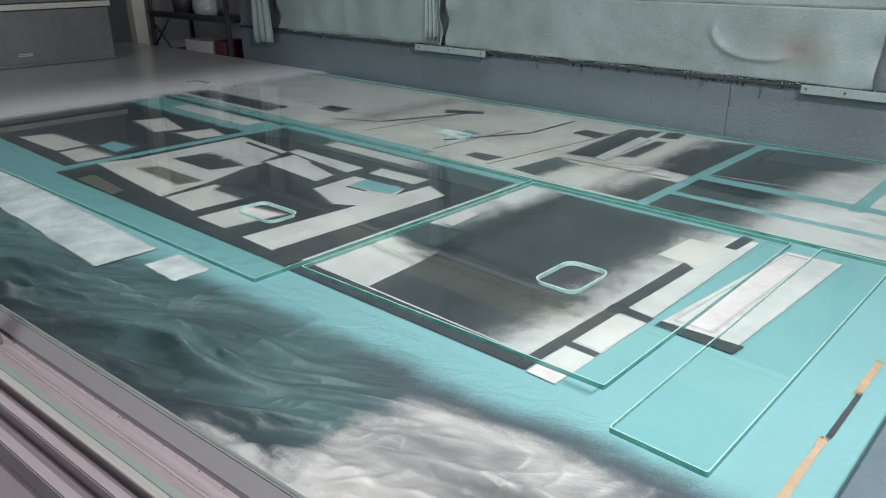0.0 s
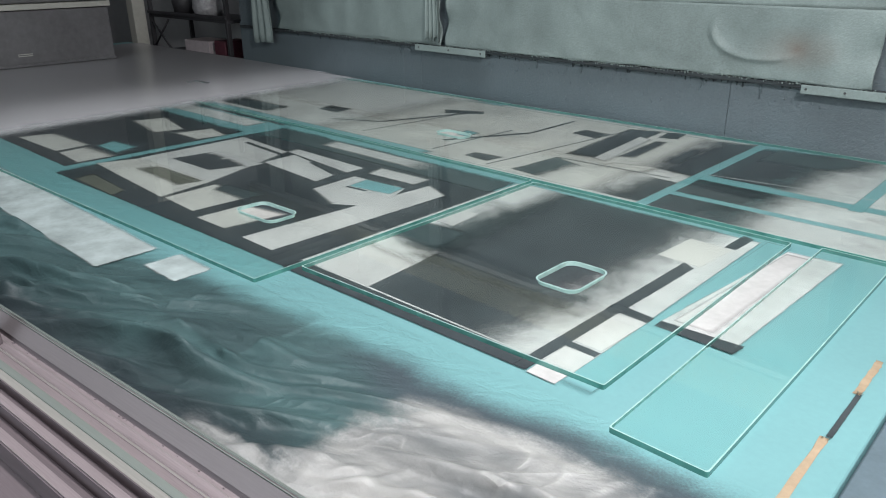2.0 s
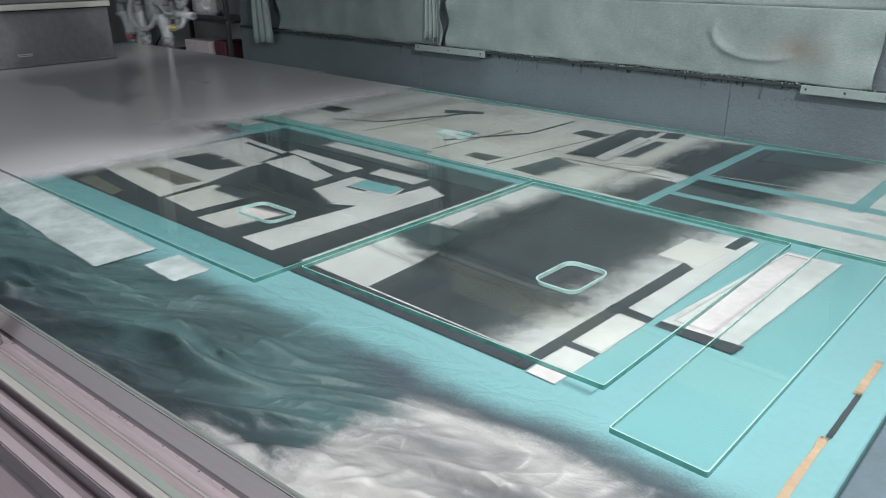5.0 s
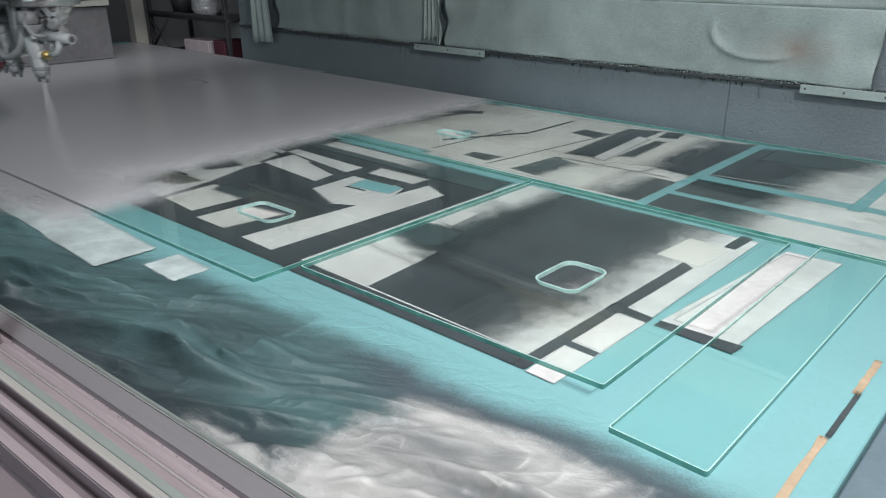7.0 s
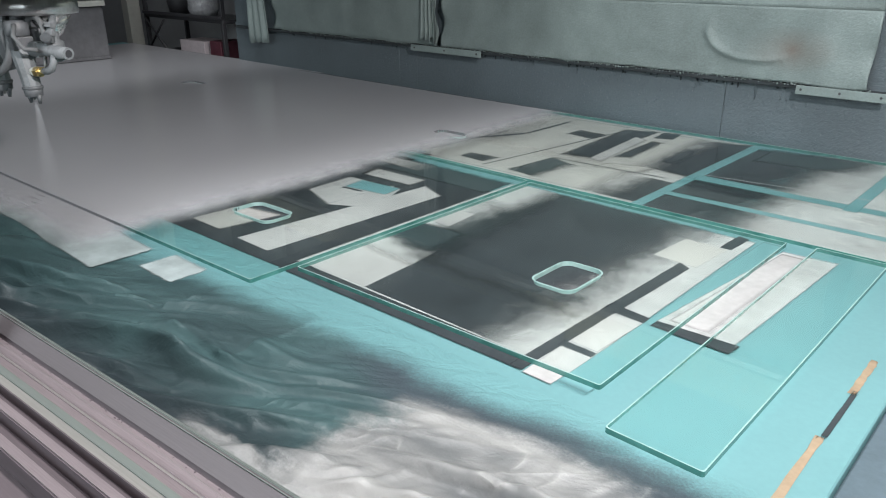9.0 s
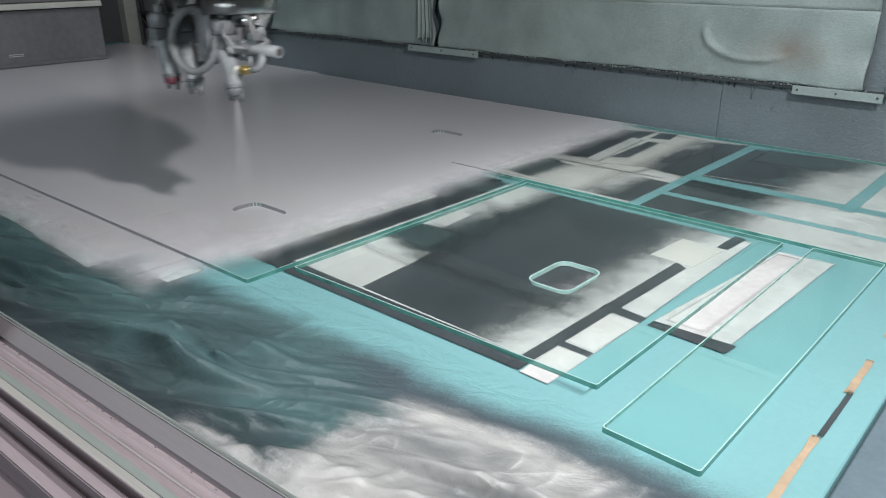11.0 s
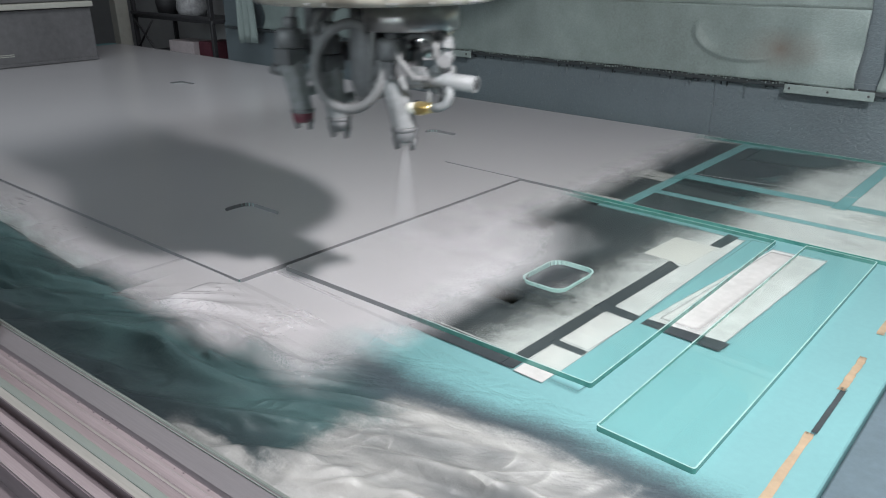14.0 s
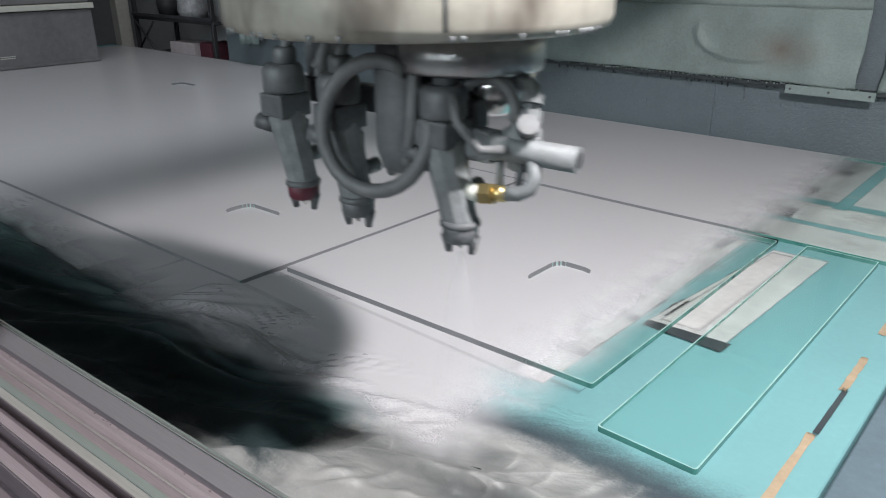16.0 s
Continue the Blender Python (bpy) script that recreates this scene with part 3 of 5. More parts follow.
    layer("turq_patch", (-1.539, 1.253), (-1.550, 1.330), (-1.402, 1.343), (-1.392, 1.275), (0.008, 0.008, 0.006, 0.006), 0.005)
    seam(-1.539, 1.247, -1.46, 1.255, 0.012)
    layer("white", (-1.413, 0.826), (-1.368, 1.415), (-1.272, 1.375), (-1.289, 0.825), (0.003, 0.004, 0.003, 0.02), 0.0015)
    layer("faded", (-1.60, 1.37), (-1.62, 1.45), (-1.40, 1.455), (-1.40, 1.38), (0.03, 0.02, 0.01, 0.02), 0.004)


def square_pane_layers():
    strip_layer("dusty", -1.20, -0.515, 0.830, 1.59, 0.006, 0.004, 0.004, 0.02)
    layer("dark", (-1.20, 0.785), (-1.20, 0.838), (-0.575, 0.842), (-0.575, 0.800), (0.01, 0.01, 0.004, 0.003))
    # overspray: broad grey veil, then the dense middle with a crisp near-left side
    layer("dark_thin", (-1.16, 1.02), (-1.16, 1.60), (-0.90, 1.60), (-0.90, 1.02), (0.16, 0.10, 0.08, 0.03))
    layer("dark", (-0.992, 0.842), (-1.012, 1.085), (-0.575, 1.095), (-0.590, 0.842), (0.006, 0.20, 0.004, 0.05))
    layer("dark", (-1.08, 0.99), (-1.13, 1.60), (-0.545, 1.60), (-0.570, 0.98), (0.17, 0.23, 0.07, 0.03))
    layer("white", (-1.155, 0.838), (-1.165, 1.02), (-1.000, 1.005), (-0.988, 0.842), (0.004, 0.006, 0.003, 0.05), 0.002)
    layer("white", (-1.164, 1.204), (-1.174, 1.314), (-1.103, 1.319), (-1.093, 1.203), (0.004, 0.01, 0.006, 0.006), 0.002)
    layer("dusty", (-1.150, 1.33), (-1.165, 1.595), (-1.01, 1.595), (-1.03, 1.36), (0.006, 0.11, 0.14, 0.004))
    layer("dark_thin", (-1.17, 1.05), (-1.17, 1.19), (-1.02, 1.21), (-1.00, 1.03), (0.02, 0.05, 0.06, 0.03))
    # crisp dark joints and small papers along the end
    layer("dark", (-0.604, 0.800), (-0.592, 1.370), (-0.560, 1.350), (-0.578, 0.803), (0.004, 0.003, 0.003, 0.01), 0.002)
    layer("white", (-0.576, 0.797), (-0.576, 0.905), (-0.515, 0.907), (-0.520, 0.797), (0.003, 0.003, 0.003, 0.003), 0.003)
    layer("dark", (-0.583, 0.905), (-0.583, 0.926), (-0.517, 0.924), (-0.518, 0.905), (0.003, 0.003, 0.003, 0.003))
    layer("white", (-0.576, 0.928), (-0.573, 1.066), (-0.513, 1.068), (-0.520, 0.927), (0.003, 0.003, 0.003, 0.003), 0.003)
    layer("dark", (-0.60, 1.070), (-0.60, 1.104), (-0.506, 1.092), (-0.506, 1.066), (0.01, 0.003, 0.003, 0.004))
    layer("turq_patch", (-0.520, 0.800), (-0.506, 1.600), (-0.452, 1.600), (-0.466, 0.800), (0.003, 0.003, 0.03, 0.01), 0.002)
    layer("dark", (-0.566, 1.500), (-0.562, 1.600), (-0.532, 1.592), (-0.537, 1.50), (0.004, 0.004, 0.004, 0.004))
    # the papers under the narrow glass strip
    layer("dusty", (-0.502, 1.085), (-0.452, 1.575), (-0.340, 1.582), (-0.362, 1.090), (0.003, 0.006, 0.003, 0.02), 0.004)
    layer("white", (-0.490, 1.10), (-0.452, 1.56), (-0.392, 1.56), (-0.405, 1.10), (0.01, 0.02, 0.02, 0.02), 0.006)
    layer("dark", (-0.502, 1.066), (-0.500, 1.092), (-0.355, 1.100), (-0.360, 1.062), (0.002, 0.002, 0.002, 0.002), 0.001)


far_half_layers()
far_end_layers()
long_pane_layers()
square_pane_layers()

TOP = Z0 + 0.0052


def paper(x, y, w, d, turn, label):
    ob = part("paper_sheet", box(-w / 2, -d / 2, 0, w / 2, d / 2, 0.0004), "card")
    ob.matrix_world = pose(x, y, Z0 + 0.0031, 0, 0, turn)
    return tagged(ob, label, "paper", "loose papers")


M["card"] = worn("white_card", (0.47, 0.468, 0.445), 0.05, 0.7, grain=60, stains=8).m
paper(-0.598, 1.432, 0.098, 0.136, -4, "small cream paper sheet under the square glass pane")

# ---- glass panes ----
THICK = 0.0085
PANES = {
    "long": (-5.0, 0.700, -1.166, 1.612), "far": (-5.0, 1.622, 0.14, 2.47),
    "square": (-1.150, 0.829, -0.456, 1.600), "narrow": (-0.398, 0.745, -0.259, 1.612)}

HOLES = {"long": (-1.572, 0.925, -1.426, 1.008), "square": (-0.760, 1.076, -0.668, 1.201), "far": (-1.79, 1.87, -1.66, 1.93), "far2": (-3.54, 1.85, -3.39, 1.925)}


def askew(x, y):
    """The long and the square pane are cut slightly out of square: their near edges run off towards the far end."""
    if -5.1 < x < -1.158 and y < 1.615:
        return y + 0.0440 * (x + 1.16) * (1.615 - y) / 0.915
    if -1.156 < x < -0.45 and 0.8 < y < 1.61:
        return y + 0.0405 * (x + 0.456) * (1.605 - y) / 0.775
    return y


def rounded(x0, y0, x1, y1, r, n=5):
    pts = []
    for cx, cy, a in ((x1 - r, y1 - r, 0), (x0 + r, y1 - r, 90), (x0 + r, y0 + r, 180), (x1 - r, y0 + r, 270)):
        pts += [(cx + r * math.cos(radians(a + 90 * k / n)), cy + r * math.sin(radians(a + 90 * k / n))) for k in range(n + 1)]
    return pts


def pane(rect, holes, label):
    """A polished glass sheet with rounded cut-outs: clear faces and ground edges."""
    bm = bmesh.new()
    loops = [rounded(*rect, 0.004, 2)] + [rounded(*h, 0.022) for h in holes]
    for z in (TOP, TOP + THICK):
        edges = []
        for lp in loops:
            vs = [bm.verts.new((x, y, z)) for x, y in lp]
            edges += [bm.edges.new((vs[i], vs[(i + 1) % len(vs)])) for i in range(len(vs))]
        bmesh.ops.triangle_fill(bm, use_beauty=True, use_dissolve=False, edges=edges)
    for v in bm.verts:
        v.co.y = askew(v.co.x, v.co.y)
    for f in bm.faces:
        up = f.calc_center_median().z > TOP + THICK / 2
        if (f.normal.z > 0) != up:
            f.normal_flip()
        f.material_index = 0 if up else 1
    ob = part("glass_pane", bm, ["glass", "glass_under"])
    ob.visible_shadow = False
    for i, lp in enumerate(loops):
        eb = bmesh.new()
        lo = [eb.verts.new((x, y, TOP)) for x, y in lp]
        hi = [eb.verts.new((x, y, TOP + THICK)) for x, y in lp]
        for a in range(len(lp)):
            b = (a + 1) % len(lp)
            eb.faces.new((lo[a], lo[b], hi[b], hi[a]) if i == 0 else (lo[b], lo[a], hi[a], hi[b]))
        for v in eb.verts:
            v.co.y = askew(v.co.x, v.co.y)
        e = part("ground_edge" if i == 0 else "cutout_edge", eb, "glass_edge" if i == 0 else "cut_edge", ob, "green ground glass edge" if i == 0 else "pale ground edge of the cut-out")
        e.visible_shadow = False
        # flat pale rim on the top face: the edge's bright highlight, painted
        if i == 0:
            rx0, ry0, rx1, ry1 = rect
            inner = rounded(rx0 + 0.0020, ry0 + 0.0020, rx1 - 0.0020, ry1 - 0.0020, 0.004, 2)
        else:
            hx0, hy0, hx1, hy1 = holes[i - 1]
            inner = rounded(hx0 - 0.004, hy0 - 0.004, hx1 + 0.004, hy1 + 0.004, 0.026)
        ab = bmesh.new()
        out = [ab.verts.new((x, y, TOP + THICK + 0.00012)) for x, y in lp]
        inn = [ab.verts.new((x, y, TOP + THICK + 0.00012)) for x, y in inner]
        for a in range(len(lp)):
            b = (a + 1) % len(lp)
            ab.faces.new((out[a], out[b], inn[b], inn[a]) if i == 0 else (out[b], out[a], inn[a], inn[b]))
        for v in ab.verts:
            v.co.y = askew(v.co.x, v.co.y)
        part("arris_highlight", ab, "cut_edge", ob, "flat pale strip painting the highlight along the arris").visible_shadow = False
    return tagged(ob, label, "glass pane", "glass panes on the table")


pane(PANES["long"], [HOLES["long"]], "long clear float-glass pane with a rounded socket cut-out")
pane(PANES["far"], [HOLES["far"], HOLES["far2"]], "long clear glass pane with two cut-outs, beside the wall")
pane(PANES["square"], [HOLES["square"]], "square clear glass pane with a rounded socket cut-out")
pane(PANES["narrow"], [], "narrow clear glass strip lying beside the square pane")


# ---- crumpled cover sheet along the near side ----
def pleat(v, power):
    """A crest of a running fold: 0 in the valley, 1 on the crest."""
    return (0.5 + 0.5 * math.sin(math.tau * v)) ** power


def sheet_height(x, y):
    """How high the crumpled sheet lies at a place: long pleats that wander and die out, finer creases on the paler part."""
    if not (-3.3 < x < -0.20 and 0.1 < y < 0.78):
        return Z0
    fade = min(1, max(0, (0.70 - y) / 0.17)) * min(1, (-0.20 - x) / 0.12)
    a, b = y * 0.905 - x * 0.425, x * 0.905 + y * 0.425
    w1 = noise.noise((b * 2.2, a * 4.0, 1.5)) * 0.10
    w2 = noise.noise((b * 5.0 + 3, a * 9.0, 4.5)) * 0.035
    e1 = max(0, 0.35 + 1.3 * noise.noise((b * 2.6 + 1.7, a * 6.0, 7.5)))
    e2 = max(0, 0.30 + 1.5 * noise.noise((b * 4.2 + 9.1, a * 10.0, 2.5)))
    e3 = max(0, 0.25 + 1.5 * noise.noise((b * 7.0, a * 15.0, 12.5)))
    deep = 0.036 * e1 * pleat((a + w1) * 11.5, 2.6) + 0.019 * e2 * pleat((a + w1 + w2) * 20, 2.6) + 0.008 * e3 * pleat((a + w2 * 2) * 37 + b * 3, 1.5)
    f = a + 0.30 * (b + 0.25) * (y - 0.35)
    crimp = 0.015 * e2 * pleat((f + w1 * 0.7) * 15, 2.6) + 0.0085 * e3 * pleat((f + w2 * 2.5) * 29 - b * 4, 2.2) + 0.004 * e1 * pleat((b - 0.6 * a + w2 * 2) * 17, 5)
    right = min(1, max(0, (x + 0.74) / 0.20))
    calm = 1.0
    if x < -1.20 and y > 0.50:
        calm = 0.04 + 0.96 * max(0, 1 - (y - 0.50) / 0.03)
    elif x < -0.947 and y > 0.513:
        calm = 0.55
    flap = 0.0022 if -1.36 < x < -0.947 and 0.513 < y < 0.70 else 0.0
    return Z0 + 0.0006 + flap + fade * calm * (deep * (1 - right) + crimp * right)


def cloth():
    m = Mat("cover_sheet", 0.42)
    pos = m.add("ShaderNodeSeparateXYZ")
    m.link(m.coords(), pos.inputs[0])
    X, Y = pos.outputs[0], pos.outputs[1]
    n = m.noise(5, 5, 0.6)
    n2 = m.noise(38, 4, 0.65, (0.5, 1.6, 1))
    wob = m.math("MULTIPLY", m.math("SUBTRACT", n, 0.5), 0.28)

    def band(v, lo, hi):
        r = m.t.nodes.new("ShaderNodeMapRange")
        r.interpolation_type = "SMOOTHSTEP"
        r.inputs[1].default_value, r.inputs[2].default_value = lo, hi
        m.link(v, r.inputs[0])
        return r.outputs[0]
    xw, yw = m.math("ADD", X, wob), m.math("ADD", Y, m.math("MULTIPLY", wob, 0.4))

    def streaks(scale, detail, along, across, turn=-0.44):
        """Noise drawn out along the folds."""
        mp = m.add("ShaderNodeMapping", Rotation=(0, 0, turn))
        m.link(m.coords(), mp.inputs[0])
        st = m.add("ShaderNodeMapping", Scale=(along, across, 1))
        m.link(mp.outputs[0], st.inputs[0])
        f = m.add("ShaderNodeTexNoise", Scale=scale, Detail=detail, Roughness=0.6, Distortion=0.4)
        m.link(st.outputs[0], f.inputs["Vector"])
        return f.outputs["Fac"]

    def lines(fac, wide, sharp):
        off = m.math("ABSOLUTE", m.math("SUBTRACT", fac, 0.5))
        return m.math("POWER", m.math("SUBTRACT", 1.0, m.math("MULTIPLY", off, wide), True), sharp)
    grain = m.noise(260, 3, 0.7)
    white = m.math("MULTIPLY", band(m.math("ADD", xw, m.math("MULTIPLY", yw, -0.15)), -0.80, -0.67), band(m.math("ADD", yw, m.math("MULTIPLY", X, -0.10)), 0.745, 0.675))
    white2 = m.math("MULTIPLY", band(yw, 0.405, 0.375), band(xw, -0.90, -0.80))
    whites = m.math("MAXIMUM", white, white2)
    ragged = m.math("ADD", whites, m.math("MULTIPLY", m.math("SUBTRACT", m.math("ADD", m.math("MULTIPLY", n2, 0.6), m.math("MULTIPLY", grain, 0.4)), 0.5), m.math("MULTIPLY", m.math("MULTIPLY", whites, m.math("SUBTRACT", 1.0, whites)), 4.0)))
    whites = band(ragged, 0.1, 0.9)
    # lit and shaded fold faces, painted as two teals drawn along the folds
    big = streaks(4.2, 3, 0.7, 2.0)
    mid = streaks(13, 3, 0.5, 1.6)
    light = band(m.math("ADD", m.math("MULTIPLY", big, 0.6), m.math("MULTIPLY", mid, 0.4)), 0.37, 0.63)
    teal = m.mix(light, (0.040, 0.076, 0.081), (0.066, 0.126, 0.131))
    # darker towards the near side
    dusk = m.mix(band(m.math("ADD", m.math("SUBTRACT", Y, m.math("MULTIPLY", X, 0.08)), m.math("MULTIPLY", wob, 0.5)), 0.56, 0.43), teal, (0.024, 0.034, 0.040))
    # the film's square-cut end, darker than the sheet under it
    flat_end = m.math("MULTIPLY", m.math("MULTIPLY", band(X, -0.946, -0.952), band(X, -1.40, -1.05)), m.math("MULTIPLY", band(Y, 0.511, 0.516), band(Y, 0.71, 0.60)))
    dusk = m.mix(m.math("MULTIPLY", flat_end, 0.6), dusk, (0.036, 0.060, 0.066))
    # slate overspray between the white part and the bare turquoise
    slate = m.math("MULTIPLY", band(xw, -0.95, -0.70), band(m.math("ADD", yw, m.math("MULTIPLY", X, -0.05)), 0.60, 0.68))
    dusk = m.mix(slate, dusk, (0.050, 0.068, 0.082))
    # the same for the white part: shaded folds grey, lit ones pale
    fold_shade = band(streaks(9, 3, 0.4, 1.6, -0.30), 0.36, 0.66)
    pale = m.mix(fold_shade, (0.105, 0.115, 0.120), (0.30, 0.305, 0.30))
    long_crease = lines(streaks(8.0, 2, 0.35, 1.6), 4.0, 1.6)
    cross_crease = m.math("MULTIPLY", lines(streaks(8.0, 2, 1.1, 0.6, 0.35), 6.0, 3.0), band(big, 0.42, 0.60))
    # light on the raised folds, painted as paler creases
    crest_light = m.math("MULTIPLY", m.math("MAXIMUM", m.math("MULTIPLY", long_crease, 0.6), cross_crease), m.math("ADD", n2, 0.15))
    pale = m.mix(m.math("MULTIPLY", m.math("MULTIPLY", crest_light, m.math("ADD", grain, 0.5)), 1.0, True), pale, (0.44, 0.445, 0.435))
    edge = band(m.math("ADD", m.math("ADD", yw, m.math("MULTIPLY", X, -0.10)), m.math("MULTIPLY", m.math("SUBTRACT", grain, 0.5), 0.05)), 0.725, 0.80)
    turq_near = m.mix(edge, m.mix(m.math("MULTIPLY", m.math("MULTIPLY", crest_light, grain), 0.45), dusk, (0.13, 0.20, 0.20)), TURQ)
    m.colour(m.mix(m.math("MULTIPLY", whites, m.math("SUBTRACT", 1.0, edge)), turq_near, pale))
    n3 = streaks(20, 3, 0.7, 1.2)
    relief = m.math("ADD", m.math("MULTIPLY", n3, 0.6), m.math("MULTIPLY", m.math("ADD", m.math("MULTIPLY", long_crease, 0.4), m.math("MULTIPLY", cross_crease, 0.25)), band(Y, 0.70, 0.55)))
    relief = m.math("ADD", relief, m.math("MULTIPLY", grain, 0.06))
    m.bump(relief, 0.9, 0.011)
    M["cover"] = m.m
    bm = bmesh.new()
    x0, x1, y0, y1, step = -3.299, -0.201, 0.18, 0.772, 0.0045
    nx, ny = int((x1 - x0) / step), int((y1 - y0) / step)
    rows = []
    for j in range(ny + 1):
        row = []
        for i in range(nx + 1):
            x, y = x0 + (x1 - x0) * i / nx, y0 + (y1 - y0) * j / ny
            row.append(bm.verts.new((x, y, sheet_height(x, y))))
        rows.append(row)
    for a, b in zip(rows, rows[1:]):
        for i in range(nx):
            bm.faces.new((a[i], a[i + 1], b[i + 1], b[i])).smooth = True
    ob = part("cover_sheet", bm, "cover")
    return tagged(ob, "crumpled plastic cover sheet with dark teal and white overspray and painted fold light", "cover sheet")


cloth()
for k, (x, y, w, d, s) in enumerate(((-2.08, 0.594, 1.2, 0.150, "large dusty white paper lying on the crumpled cover sheet"), (-1.355, 0.640, 0.135, 0.095, "small dusty white paper on the cover sheet"))):
    bm = soft_rect(x - w / 2, y - d / 2, x + w / 2, y + d / 2, 0, (0.01, 0.01, 0.01, 0.02), 0.003, 40 + k)
    for v in bm.verts:
        v.co.z = Z0 + 0.0042
    tagged(part("dusty_paper", bm, "washed"), s, "paper", "loose papers")


# ---- far end: cabinet, post, rack ----
def cabinet():
    ob = tagged(empty("end_cabinet", -4.95, 1.2, 0), "grey steel cabinet with a beige top rail at the table's end", "cabinet")
    part("body", box(-0.25, -1.6, Z0 + 0.02, 0.22, 0.84, 1.225, 0.006), "cabinet", ob)
    part("foot_strip", box(0.222, -1.6, Z0 + 0.017, 0.232, 0.84, Z0 + 0.035, 0.003), "cabinet", ob)
    for z in (0.975, 0.985):
        part("slot", box(0.221, 0.28, z, 0.224, 0.36, z + 0.004), "beige", ob)
    part("top_rail", box(-0.27, -1.65, 1.23, 0.245, 0.85, 1.262, 0.006), "beige", ob, "beige enamelled rail")
    part("upper_panel", box(-0.25, -1.6, 1.265, 0.20, 0.84, 2.3, 0.006), "cabinet", ob)
    for x in (-0.2, 0.15):
        for y in (-1.5, 0.8):
            part("leg", box(x - 0.03, y - 0.03, 0, x + 0.03, y + 0.03, Z0 + 0.02), "cabinet", ob)


def post():
    ob = tagged(empty("booth_post", -5.84, 2.74, 0), "pale grey upright post of the booth frame", "post")
    part("column", box(-0.05, -0.05, 0, 0.05, 0.05, 3.0, 0.006), "beige", ob)
    part("base_plate", box(-0.09, -0.09, 0, 0.09, 0.09, 0.012, 0.002), "cabinet", ob)


def rack():
    """A dark wire rack with cartons and a film-wrapped can."""
    ob = tagged(empty("wire_rack", -5.05, 2.86, 0), "black steel shelf rack standing behind the table", "rack")
    for x in (-0.55, 0.52):
        for y in (-0.12, 0.2):
            part("post", box(x - 0.014, y - 0.014, 0, x + 0.014, y + 0.014, 1.62, 0.002, 1), "black", ob)
    for z in (0.3, 0.83, 1.10):
        part("shelf", box(-0.55, -0.13, z - 0.012, 0.54, 0.21, z + 0.012, 0.003, 1), "black", ob)
        part("front_rail", box(-0.55, -0.15, z + 0.013, 0.54, -0.135, z + 0.035, 0.002, 1), "black", ob)
    part("brace", tube([(-0.53, -0.14, 0.86), (-0.25, -0.14, 1.08)], 0.008, 6), "black", ob)
    part("brace", tube([(-0.25, -0.14, 0.86), (-0.53, -0.14, 1.08)], 0.008, 6), "black", ob)


def box_thing(name, x, y, z, w, d, h, material, label, turn=0):
    ob = part(name, box(-w / 2, -d / 2, 0, w / 2, d / 2, h, 0.006), material)
    ob.matrix_world = pose(x, y, z, 0, 0, turn)
    return tagged(ob, label, "carton")


setting("wall_alcove", box(-9, 3.25, 0, -3.0, 3.35, 2.3), "outer", "dim grey partition behind the rack")
cabinet()
post()
rack()
box_thing("carton", -5.02, 2.86, 0.842, 0.30, 0.2, 0.105, "carton", "pale pink and white carton on the black rack", 4)
box_thing("carton", -4.70, 2.86, 0.842, 0.14, 0.2, 0.12, "maroon", "dark maroon box on the black rack")
can = tagged(part("wrapped_can", lathe([(0.09, 1.112), (0.11, 1.16), (0.10, 1.3), (0.12, 1.36), (0.07, 1.44), (0.05, 1.5)], 24, -5.0, 2.88), "foil"), "pail wrapped in crumpled clear film on the rack", "pail")
can2 = tagged(part("wrapped_can", lathe([(0.07, 1.112), (0.085, 1.2), (0.06, 1.33), (0.03, 1.36)], 20, -5.35, 2.88), "black"), "dark pail on the rack beside a wrapped one", "pail")


